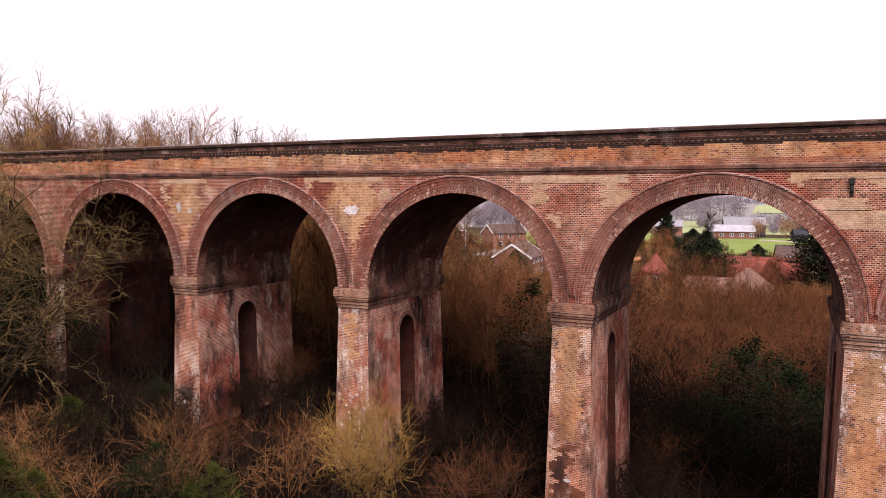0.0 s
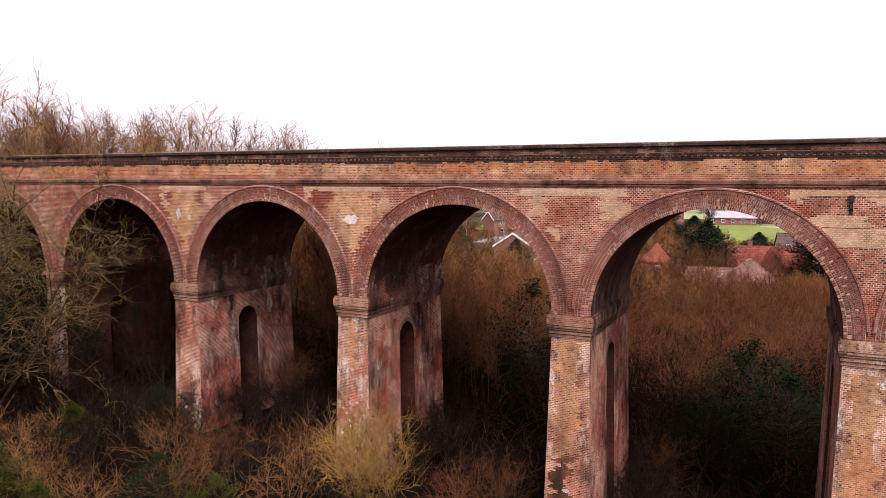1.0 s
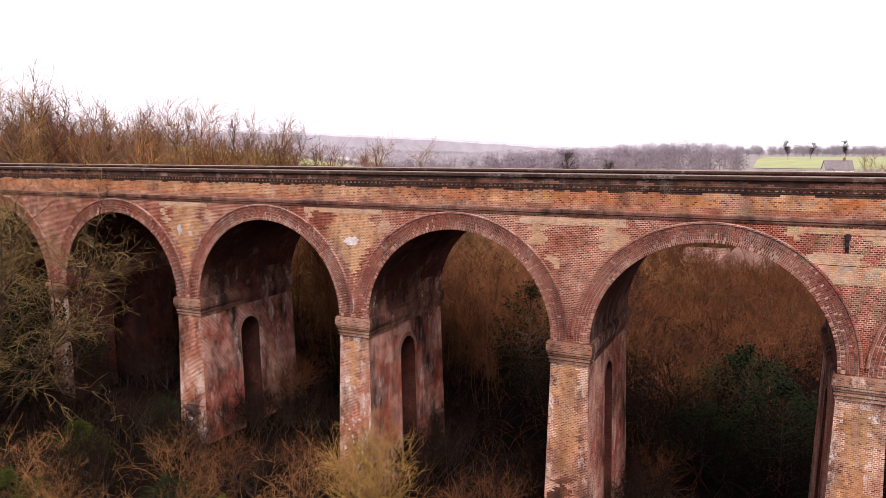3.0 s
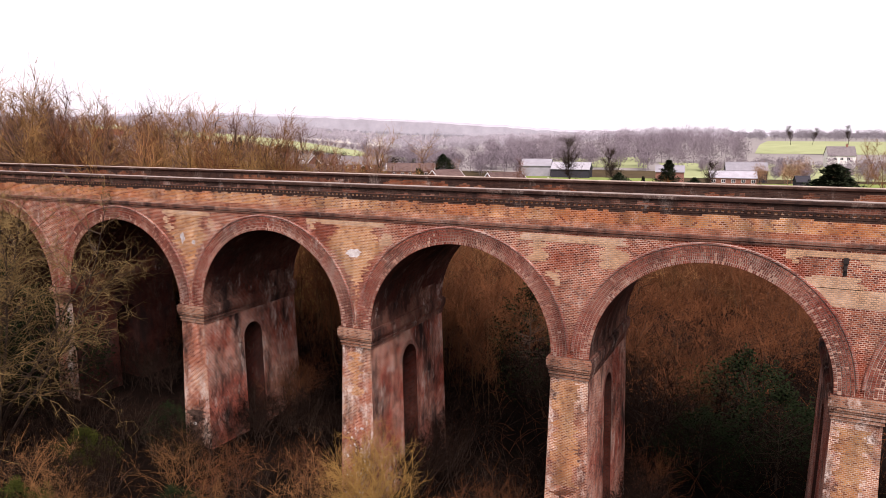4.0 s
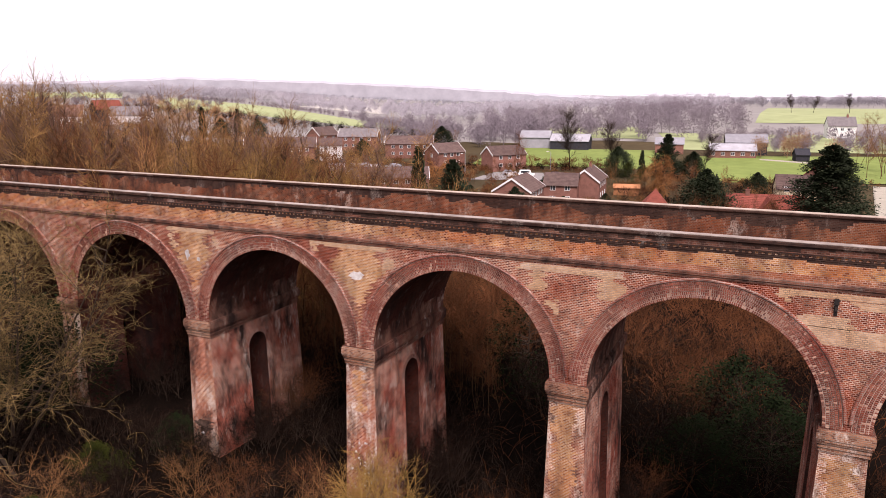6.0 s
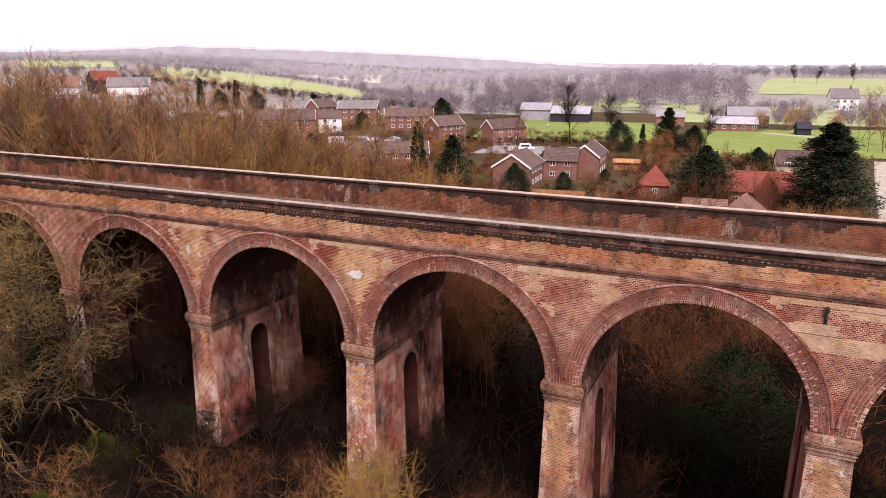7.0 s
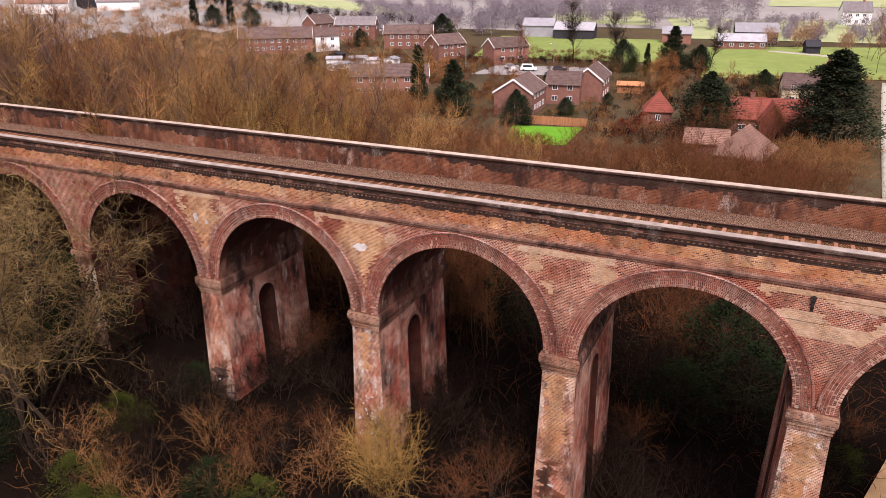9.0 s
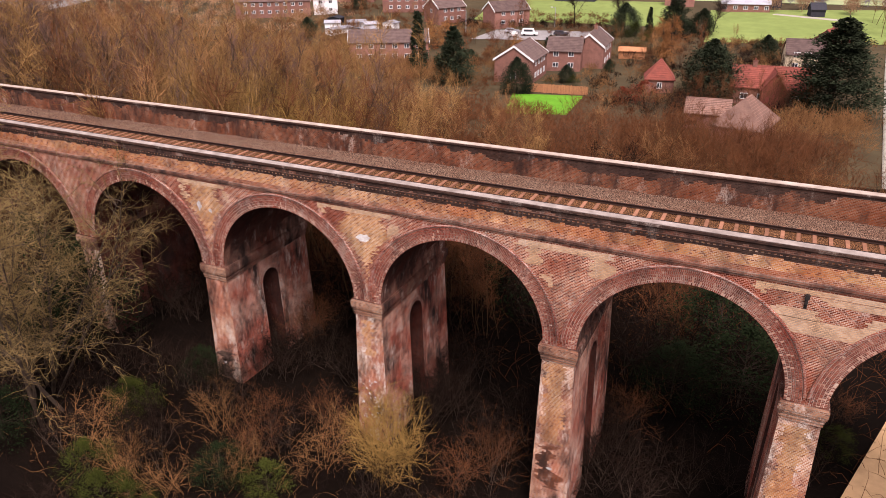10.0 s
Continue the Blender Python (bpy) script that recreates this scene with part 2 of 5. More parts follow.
M_LICHEN = plain("lichen_twigs", (0.3, 0.2, 0.08), (0.055, 0.035, 0.016), 0.9, 0.9, 0.0)
M_ORANGE = plain("orange_willow_twigs", (0.30, 0.13, 0.045), (0.2, 0.085, 0.03), 0.5, 0.9, 0.0)
# Bare wood tinted mauve, with haze painted into the twig colour.
M_MAUVE = plain("hazed_bare_wood", (0.27, 0.226, 0.248), (0.21, 0.175, 0.193), 0.02, 1.0, 0.0)
M_IVY = plain("ivy_leaves", (0.014, 0.021, 0.008), (0.006, 0.009, 0.004), 1.5, 0.95, 0.0)
M_CONIFER = plain("conifer_needles", (0.036, 0.045, 0.024), (0.016, 0.022, 0.012), 1.0, 0.95, 0.0)
M_SHRUB = plain("green_shrub_leaves", (0.045, 0.05, 0.01), (0.016, 0.019, 0.005), 1.5, 0.8, 0.0)
M_REDLEAF = plain("red_hedge_leaves", (0.2, 0.045, 0.022), (0.13, 0.03, 0.018), 1.0, 0.8, 0.0)
M_HBRICK = plain("house_brick", (0.26, 0.125, 0.095), (0.17, 0.083, 0.064), 0.9, 0.9, 0.01, 0.0, 0.15)
M_HROOF = plain("brown_roof_tiles", (0.13, 0.088, 0.077), (0.075, 0.05, 0.045), 0.8, 0.9, 0.02, 0.0, 0.15)
M_SLATE = plain("grey_slate_roof", (0.2, 0.175, 0.175), (0.13, 0.115, 0.115), 0.8, 0.8, 0.02, 0.0, 0.12)
M_REDROOF = plain("red_clay_tiles", (0.24, 0.07, 0.05), (0.14, 0.046, 0.036), 0.8, 0.9, 0.02, 0.0, 0.1)
M_OLDROOF = plain("weathered_clay_tiles", (0.22, 0.125, 0.095), (0.13, 0.078, 0.062), 0.6, 0.95, 0.02)
M_WHITE = plain("white_paint", (0.78, 0.76, 0.74), (0.66, 0.64, 0.62), 1.0, 0.6, 0.0, 0.0, 0.04)
M_CREAM = plain("cream_render", (0.62, 0.5, 0.34), (0.54, 0.42, 0.28), 1.0, 0.9, 0.0, 0.0, 0.08)
M_BLACKWOOD = plain("black_weatherboard", (0.03, 0.03, 0.036), (0.045, 0.042, 0.048), 2.0, 0.8, 0.01)
M_SHEET = plain("pale_metal_roof", (0.3, 0.29, 0.31), (0.22, 0.215, 0.23), 0.5, 0.6, 0.0)
M_FENCE = plain("orange_fence_boards", (0.42, 0.19, 0.09), (0.32, 0.14, 0.07), 3.0, 0.9, 0.005, 0.0, 0.12)
M_PANE, _n, _l, _b = node_mat("window_glass", 0.08)
_b.inputs["Base Color"].default_value = (0.03, 0.032, 0.036, 1)
_b.inputs["Specular IOR Level"].default_value = 0.6


# ---- mesh helpers ----
def smooth(a, b, v):
    t = min(1.0, max(0.0, (v - a) / (b - a)))
    return t * t * (3 - 2 * t)


def ground_height(x, y):
    far = math.hypot(x, y + 30)
    side = math.atan2(-x, y + 30)
    h = 0.3 - 1.5 * smooth(25, 90, y) + 5.0 * smooth(150, 260, y)
    h += float(np.interp(x, [-80, -60, -31, -20, -9, 2], [8.5, 6.5, 3.6, 2.5, 1.0, 0.0])) * (1 - smooth(35, 85, y))
    h += 10.0 * smooth(290, 520, far) * (1 - smooth(0.1, 0.5, side))
    h += 19.0 * smooth(230, 480, far) * smooth(0.42, 0.85, side)
    h += (-2 + 16 * smooth(0.1, 0.7, side)) * smooth(700, 1500, far)
    return h


def box_uv(bm):
    uv = bm.loops.layers.uv.verify()
    bm.normal_update()
    for f in bm.faces:
        a = [abs(v) for v in f.normal]
        for loop in f.loops:
            c = loop.vert.co
            loop[uv].uv = (c.y, c.z) if a[0] == max(a) else (c.x, c.z) if a[1] == max(a) else (c.x, c.y)


def part(name, bm, material, parent=None, label="", uv=True):
    """Links a bmesh as one mesh object under a thing or a part."""
    if uv:
        box_uv(bm)
    me = bpy.data.meshes.new(name)
    bm.to_mesh(me)
    bm.free()
    me.materials.append(material)
    ob = new(name, me)
    if parent:
        ob.parent = parent
    return tagged(ob, label)


def raw(name, verts, faces, material, parent=None, label="", flat=True):
    me = bpy.data.meshes.new(name)
    me.from_pydata(verts, [], faces)
    me.materials.append(material)
    ob = new(name, me)
    if parent:
        ob.parent = parent
    return tagged(ob, label)


def thing(name, x, y, z, label, category, group="", kind="", yaw=0.0):
    ob = new(name)
    ob.matrix_basis = pose(x, y, z, 0, 0, yaw)
    return tagged(ob, label, category, group, kind)


def add_box(bm, x0, x1, y0, y1, z0, z1):
    v = [bm.verts.new(p) for p in ((x0, y0, z0), (x1, y0, z0), (x1, y1, z0), (x0, y1, z0), (x0, y0, z1), (x1, y0, z1), (x1, y1, z1), (x0, y1, z1))]
    for q in ((3, 2, 1, 0), (4, 5, 6, 7), (0, 1, 5, 4), (1, 2, 6, 5), (2, 3, 7, 6), (3, 0, 4, 7)):
        bm.faces.new([v[i] for i in q])
    return v


def boxes(*dims):
    bm = bmesh.new()
    for d in dims:
        add_box(bm, *d)
    return bm


def sweep_x(profile, x0, x1, step=None):
    """A closed (y, z) profile drawn along x."""
    bm = bmesh.new()
    xs = np.linspace(x0, x1, 2 if step is None else max(2, int((x1 - x0) / step)))
    rings = [[bm.verts.new((x, y, z)) for y, z in profile] for x in xs]
    k = len(profile)
    for a, b in zip(rings, rings[1:]):
        for i in range(k):
            bm.faces.new((a[i], a[(i + 1) % k], b[(i + 1) % k], b[i]))
    bm.faces.new(rings[0][::-1])
    bm.faces.new(rings[-1])
    bmesh.ops.recalc_face_normals(bm, faces=bm.faces)
    return bm


# ---- ground ----
def spread(lo, hi, near_lo, near_hi, fine, grow=1.13):
    mid = list(np.arange(near_lo, near_hi + fine, fine))
    v, s = near_hi, fine
    while v < hi:
        s *= grow
        v += s
        mid.append(v)
    v, s = near_lo, fine
    while v > lo:
        s *= grow
        v -= s
        mid.insert(0, v)
    return mid


def rough_ground(x, y):
    return ground_height(x, y) + 0.25 * noise.noise(Vector((x * 0.15, y * 0.15, 3.0)))


gx, gy = spread(-3500, 2500, -110, 40, 3.0), spread(-900, 4200, -25, 140, 3.0)
gverts = [(x, y, rough_ground(x, y)) for y in gy for x in gx]
w = len(gx)
gfaces = [(j * w + i, j * w + i + 1, (j + 1) * w + i + 1, (j + 1) * w + i) for j in range(len(gy) - 1) for i in range(w - 1)]
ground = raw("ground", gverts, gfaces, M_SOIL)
tagged(ground, "brown leaf-strewn valley floor running out to far farmland", "ground", "", "structure")
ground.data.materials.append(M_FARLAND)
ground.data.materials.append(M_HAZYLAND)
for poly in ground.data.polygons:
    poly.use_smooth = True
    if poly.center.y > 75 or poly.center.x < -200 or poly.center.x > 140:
        # Beyond 300 m the ground takes the haze-tinted farmland.
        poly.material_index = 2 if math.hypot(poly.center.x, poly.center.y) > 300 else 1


def land(name, corners, material, label, lift=0.12, cells=20, category="field"):
    """A field, lawn or road draped over the ground; corners in order round it."""
    a, b, c, d = (Vector((*p, 0)) for p in corners)
    verts, faces = [], []
    for j in range(cells + 1):
        for i in range(cells + 1):
            u, v = i / cells, j / cells
            p = a.lerp(b, u).lerp(d.lerp(c, u), v)
            edge = 1.0 if 0 < i < cells and 0 < j < cells else -0.6
            verts.append((p.x, p.y, ground_height(p.x, p.y) + 0.25 + lift * edge))
    k = cells + 1
    faces = [(j * k + i, j * k + i + 1, (j + 1) * k + i + 1, (j + 1) * k + i) for j in range(cells) for i in range(cells)]
    ob = raw(name, verts, faces, material)
    for poly in ob.data.polygons:
        poly.use_smooth = True
    return tagged(ob, label, category, "", "structure")


land("lawn", ((-46.8, 92.5), (-36.0, 96.0), (-37.2, 112.4), (-51.2, 109.0)), M_LAWN, "bright green mown lawn below the garden fence", 0.1, 12, "lawn")
land("field_paddock", ((-23.2, 186.5), (30.9, 198.1), (36.8, 257.9), (-27.8, 238.8)), M_GRASS, "grazed green paddock in front of the farm buildings")
land("field_meadow", ((-99.8, 201.9), (-36.0, 205.4), (-38.0, 256.0), (-107.6, 250.0)), M_GRASS, "green meadow by the grey barns")
land("field_rise", ((-37.7, 264.5), (47.7, 270.7), (49.1, 341.0), (-57.9, 338.1)), M_FARGRASS, "pale green field behind the farm")
land("field_pasture", ((-117.8, 309.4), (-58.6, 309.2), (-66.3, 366.1), (-138.5, 368.1)), M_FARGRASS, "pale green pasture beyond the barns")
land("field_hillside", ((-300.0, 250.0), (-196.0, 338.0), (-190.0, 356.0), (-612.0, 556.0)), M_FARGRASS, "long green field on the hillside")
land("field_crest", ((-16.0, 395.0), (115.0, 395.0), (160.0, 650.0), (-16.0, 660.0)), M_FARGRASS, "green field on the far rise with lone trees")
land("field_far", ((-690.0, 450.0), (-619.0, 502.0), (-883.0, 731.0), (-985.0, 650.0)), M_FARGRASS, "far green field on the ridge")
land("field_pale", ((-196.0, 560.0), (-160.0, 560.0), (-262.0, 950.0), (-336.0, 986.0)), M_PALEFIELD, "pale stubble field on the far hillside", 0.6)
land("field_stubble", ((-479.0, 608.0), (-372.0, 614.0), (-505.0, 860.0), (-570.0, 820.0)), M_PALEFIELD, "pale bare field above the hillside", 0.6)
land("field_bare", ((5.2, 7.4), (30.0, 2.0), (45.0, 34.0), (13.6, 33.0)), M_STUBBLE, "bare tan earth beside the viaduct")
land("road_close", ((-88.0, 172.0), (-52.0, 180.0), (-56.0, 193.0), (-86.0, 188.0)), M_ROAD, "grey tarmac village street", 0.15, 8, "road")
land("farm_track", ((12.6, 73.9), (16.1, 73.8), (25.6, 192.1), (21.5, 192.2)), M_TRACKWAY, "pale gravel farm track", 0.15, 16, "track")
land("field_track", ((-9.9, 233.4), (-9.8, 235.6), (19.2, 225.4), (18.1, 223.2)), M_TRACKWAY, "pale gravel track across the paddock", 0.3, 10, "track")


def far_hill(name, distance, tops, mat, label):
    """A plain strip of hill on the horizon, as a bent wall with an uneven crest."""
    verts, faces = [], []
    n = 260
    for i in range(n):
        a = -30 + 120 * i / (n - 1)
        z = float(np.interp(a, [t[0] for t in tops], [t[1] for t in tops])) + 3.5 * noise.fractal(Vector((a * 1.3, distance, 0)), 1.0, 2.0, 5)
        for d, h in ((0, -80), (0, z - 6), (30, z), (120, z - 5)):
            r = distance + d
            verts.append((-r * math.sin(radians(a)), r * math.cos(radians(a)) - 30, h))
    for i in range(n - 1):
        for j in range(3):
            faces.append((4 * i + j, 4 * i + j + 1, 4 * i + j + 5, 4 * i + j + 4))
    return tagged(raw(name, verts, faces, mat), label, "hill", "", "structure")


# Both strips wear pale colours that hold the haze of distance.
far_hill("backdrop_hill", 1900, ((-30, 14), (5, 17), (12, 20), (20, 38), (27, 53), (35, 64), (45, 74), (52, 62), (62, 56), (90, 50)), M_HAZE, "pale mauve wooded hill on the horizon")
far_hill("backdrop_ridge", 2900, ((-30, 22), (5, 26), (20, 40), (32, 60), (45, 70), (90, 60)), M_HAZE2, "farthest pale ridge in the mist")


# ---- the viaduct ----
PITCH, PIER_C, DEPTH = 10.8, -9.0, 8.05
SPRING, RADIUS, RING = 12.1, 4.56, 0.70
STRING_Z, TOP_Z = 17.5, 19.2
FIRST, LAST = -8, 2
X0, X1 = PIER_C + FIRST * PITCH - 6, PIER_C + LAST * PITCH + 6

viaduct = thing("viaduct", 0, 0, 0, "tall weathered brick railway viaduct with round arches on tapering piers", "viaduct")


def pier_half(z):
    return 0.82 + 0.024 * (11.2 - z)


def pier_bm(base):
    """A tapering pier with a round-headed passage through it, about x = 0."""
    lean = lambda z: 0.012 * (11.2 - z)
    arch = [(3.92 - 0.8 * math.cos(a), 9.5 + 0.8 * math.sin(a)) for a in np.linspace(0, math.pi, 15)]
    panels = [[(-lean(base), base), (3.12, base), (3.12, 9.5), (3.12, 11.2), (0.0, 11.2)],
              [(4.72, base), (DEPTH + 2.4 * lean(base), base), (DEPTH, 11.2), (4.72, 11.2), (4.72, 9.5)]]
    panels += [[p, q, (q[0], 11.2), (p[0], 11.2)] for p, q in zip(arch, arch[1:])]
    loop = [(-lean(base), base), (0.0, 11.2), (DEPTH, 11.2), (DEPTH + 2.4 * lean(base), base), (4.72, base)] + arch[::-1] + [(3.12, base)]
    bm = bmesh.new()
    for s in (-1, 1):
        for p in panels:
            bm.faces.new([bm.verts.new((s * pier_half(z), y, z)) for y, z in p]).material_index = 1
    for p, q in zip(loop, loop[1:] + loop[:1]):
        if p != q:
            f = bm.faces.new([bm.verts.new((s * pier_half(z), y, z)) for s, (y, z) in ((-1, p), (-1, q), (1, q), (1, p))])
            # Index 2: passage walls, whose dark brick stands in for the shade inside.
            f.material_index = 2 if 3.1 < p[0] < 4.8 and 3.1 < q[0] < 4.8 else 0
    bmesh.ops.remove_doubles(bm, verts=bm.verts, dist=0.0005)
    bmesh.ops.recalc_face_normals(bm, faces=bm.faces)
    return bm


def impost_bm():
    """Stepped brick impost on top of a pier."""
    steps = ((11.15, 11.23, 0.05), (11.23, 11.31, 0.02), (11.31, 11.39, 0.075), (11.39, 11.47, 0.035), (11.47, 11.56, 0.10), (11.56, 11.68, 0.14), (11.68, 12.02, 0.17), (12.02, SPRING, 0.12))
    bm = bmesh.new()
    rings = [[bm.verts.new((sx * (0.83 + o), (-o if sy < 0 else DEPTH + o), z)) for sx, sy in ((-1, -1), (1, -1), (1, 1), (-1, 1))] for a, b, o in steps for z in (a, b)]
    for p, q in zip(rings, rings[1:]):
        for i in range(4):
            bm.faces.new((p[i], p[(i + 1) % 4], q[(i + 1) % 4], q[i]))
    bm.faces.new(rings[0][::-1])
    bm.faces.new(rings[-1])
    bm.normal_update()
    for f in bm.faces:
        # Index 1: sides and back get the shaded springing brick, darker than the front.
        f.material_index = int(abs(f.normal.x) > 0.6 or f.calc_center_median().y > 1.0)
    return bm


def niche_ring_bm():
    """Header ring round the head of a pier's passage, on both faces."""
    bm = bmesh.new()
    for s in (-1, 1):
        n = 30
        for i in range(n):
            a0, a1 = math.pi * (i + 0.08) / n, math.pi * (i + 0.92) / n
            quad = [(r, a) for r, a in ((0.8, a0), (1.03, a0), (1.03, a1), (0.8, a1))]
            co = [(3.92 + r * math.cos(a), 9.5 + r * math.sin(a)) for r, a in quad]
            inner = [bm.verts.new((s * (pier_half(z) - 0.03), y, z)) for y, z in co]
            outer = [bm.verts.new((s * (pier_half(z) + 0.012), y, z)) for y, z in co]
            bm.faces.new(outer)
            for j in range(4):
                bm.faces.new((inner[j], inner[(j + 1) % 4], outer[(j + 1) % 4], outer[j]))
    bmesh.ops.recalc_face_normals(bm, faces=bm.faces)
    return bm


for k in range(FIRST, LAST + 1):
    x = PIER_C + k * PITCH
    base = min(ground_height(x - 1, 0), ground_height(x + 1, DEPTH)) - 1.5
    pier = part("pier", pier_bm(base), M_PIER, viaduct)
    pier.location = (x, 0, 0)
    # Far-left piers: sides, impost flanks and rings darkened to paint their shade in.
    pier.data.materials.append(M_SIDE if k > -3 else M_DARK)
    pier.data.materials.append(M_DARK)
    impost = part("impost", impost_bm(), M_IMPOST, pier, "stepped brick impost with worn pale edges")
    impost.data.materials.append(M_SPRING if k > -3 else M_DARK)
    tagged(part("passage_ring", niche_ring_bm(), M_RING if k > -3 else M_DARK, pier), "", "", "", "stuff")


def bay_xs():
    arc = [RADIUS * math.cos(a) for a in np.linspace(math.pi, 0, 49)]
    return [-PITCH / 2] + arc + [PITCH / 2]


def under(u):
    return SPRING + math.sqrt(max(0.0, RADIUS * RADIUS - u * u)) if abs(u) < RADIUS else SPRING


def spandrel_bm(y):
    bm = bmesh.new()
    xs = bay_xs()
    low = [bm.verts.new((u, y, under(u))) for u in xs]
    high = [bm.verts.new((u, y, STRING_Z)) for u in xs]
    for i in range(len(xs) - 1):
        q = (low[i], low[i + 1], high[i + 1], high[i])
        bm.faces.new(q if y < 1 else q[::-1])
    return bm


def barrel_bm():
    """The vault under one arch, its bricks laid along the passage."""
    bm = bmesh.new()
    uv = bm.loops.layers.uv.verify()
    angles = np.linspace(math.pi, 0, 97)
    ys = np.linspace(0, DEPTH, 73)
    grid = [[bm.verts.new((RADIUS * math.cos(a), y, SPRING + RADIUS * math.sin(a))) for y in ys] for a in angles]
    for i in range(len(angles) - 1):
        for j in range(len(ys) - 1):
            f = bm.faces.new((grid[i][j], grid[i][j + 1], grid[i + 1][j + 1], grid[i + 1][j]))
            for loop, (p, q) in zip(f.loops, ((i, j), (i, j + 1), (i + 1, j + 1), (i + 1, j))):
                loop[uv].uv = (ys[q], RADIUS * (math.pi - angles[p]))
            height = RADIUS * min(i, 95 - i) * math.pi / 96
            # Painted shade: lighter brick low on the haunches, dark above, with a ragged edge.
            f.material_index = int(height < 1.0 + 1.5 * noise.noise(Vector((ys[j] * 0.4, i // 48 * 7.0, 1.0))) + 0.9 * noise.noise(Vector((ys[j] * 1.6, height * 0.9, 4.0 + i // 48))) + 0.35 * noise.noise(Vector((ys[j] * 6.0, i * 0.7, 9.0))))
            f.smooth = True
    return bm


def ring_bm(y, out):
    """Three courses of arch bricks on edge, each one a block of its own, and the label course over them."""
    rng = random.Random(5)
    bm = bmesh.new()
    uv = bm.loops.layers.uv.verify()
    for course in range(5):
        r0 = RADIUS + course * RING / 5
        r1 = r0 + RING / 5 - 0.026
        n = int(math.pi * r0 / 0.079)
        for i in range(n):
            a0, a1 = math.pi * (i + 0.14) / n, math.pi * (i + 0.86) / n
            d = out * (0.04 + 0.012 * (course // 2) + rng.uniform(0, 0.01))
            co = [(r * math.cos(a), SPRING + r * math.sin(a)) for r, a in ((r0, a0), (r1, a0), (r1, a1), (r0, a1))]
            face = [bm.verts.new((u, y + d, z)) for u, z in co]
            back = [bm.verts.new((u, y - out * 0.01, z)) for u, z in co]
            made = [bm.faces.new(face if out < 0 else face[::-1])]
            made += [bm.faces.new((back[j], back[(j + 1) % 4], face[(j + 1) % 4], face[j])) for j in range(4)]
            u0, v0 = 0.235 * rng.randint(0, 40), 0.075 * rng.randint(0, 90)
            limed = rng.random() < (0.24, 0.14, 0.08, 0.05, 0.03)[course]
            for f in made:
                f.material_index = int(limed)
                for loop, (p, q) in zip(f.loops, ((0.01, 0.01), (0.22, 0.01), (0.22, 0.066), (0.01, 0.066))):
                    loop[uv].uv = (u0 + p, v0 + q)
    return bm


def joints_bm():
    """The mortar bed that shows between the arch bricks."""
    bm = bmesh.new()
    rows = [[bm.verts.new((r * math.cos(a), -0.032, SPRING + r * math.sin(a))) for r in (RADIUS + 0.01, RADIUS + RING)] for a in np.linspace(0.005, math.pi - 0.005, 60)]
    for a, b in zip(rows, rows[1:]):
        bm.faces.new((a[0], a[1], b[1], b[0]))
    return bm


def label_bm(y, out):
    bm = bmesh.new()
    n = 64
    prof = ((RADIUS + RING, 0.0), (RADIUS + RING, 0.06), (RADIUS + RING + 0.03, 0.085), (RADIUS + RING + 0.09, 0.085), (RADIUS + RING + 0.12, 0.05), (RADIUS + RING + 0.12, 0.0))
    rows = [[bm.verts.new((r * math.cos(a), y + out * d, SPRING + r * math.sin(a))) for r, d in prof] for a in np.linspace(0.06, math.pi - 0.06, n)]
    for a, b in zip(rows, rows[1:]):
        for j in range(len(prof) - 1):
            bm.faces.new((a[j], a[j + 1], b[j + 1], b[j]))
    bmesh.ops.recalc_face_normals(bm, faces=bm.faces)
    return bm


first_bay = {}
for k in range(FIRST - 1, LAST + 1):
    xc = PIER_C + (k + 0.5) * PITCH
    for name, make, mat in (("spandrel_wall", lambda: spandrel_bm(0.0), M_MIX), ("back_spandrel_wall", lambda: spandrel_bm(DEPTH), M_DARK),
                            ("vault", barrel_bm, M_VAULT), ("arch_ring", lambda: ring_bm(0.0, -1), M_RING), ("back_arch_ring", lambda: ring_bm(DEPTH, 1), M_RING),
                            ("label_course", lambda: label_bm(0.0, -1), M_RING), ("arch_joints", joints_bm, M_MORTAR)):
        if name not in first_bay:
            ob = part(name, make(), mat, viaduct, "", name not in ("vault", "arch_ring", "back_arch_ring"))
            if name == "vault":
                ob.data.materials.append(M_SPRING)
            if "ring" in name:
                ob.data.materials.append(M_RINGPALE)
            first_bay[name] = ob
        else:
            ob = new(name, first_bay[name].data)
            ob.parent = viaduct
        ob.location = (xc, 0, 0)

# parapets, string course, coping
part("base_course", boxes((X0, X1, -0.02, 0.1, 17.76, 17.99)), M_BASE, viaduct, "red brick course at the foot of the parapet")
part("string_course", sweep_x([(0, STRING_Z), (-0.05, STRING_Z), (-0.05, 17.56), (-0.085, 17.6), (-0.085, 17.72), (-0.03, 17.76), (0, 17.76)], X0, X1), M_BAND, viaduct)
part("parapet", boxes((X0, X1, -0.008, 0.33, STRING_Z, 18.80)), M_PARAPET, viaduct, "orange-buff brick parapet wall")
part("corbel_course", boxes((X0, X1, -0.03, 0.1, 18.58, 18.66), (X0, X1, -0.05, 0.1, 18.74, 18.80)), M_BLACKBRICK, viaduct)
dent = bmesh.new()
for i in range(int((X1 - X0) / 0.23)):
    add_box(dent, X0 + i * 0.23, X0 + i * 0.23 + 0.115, -0.048, 0.1, 18.655, 18.745)
tagged(part("dentil_course", dent, M_BLACKBRICK, viaduct), "", "", "", "stuff")
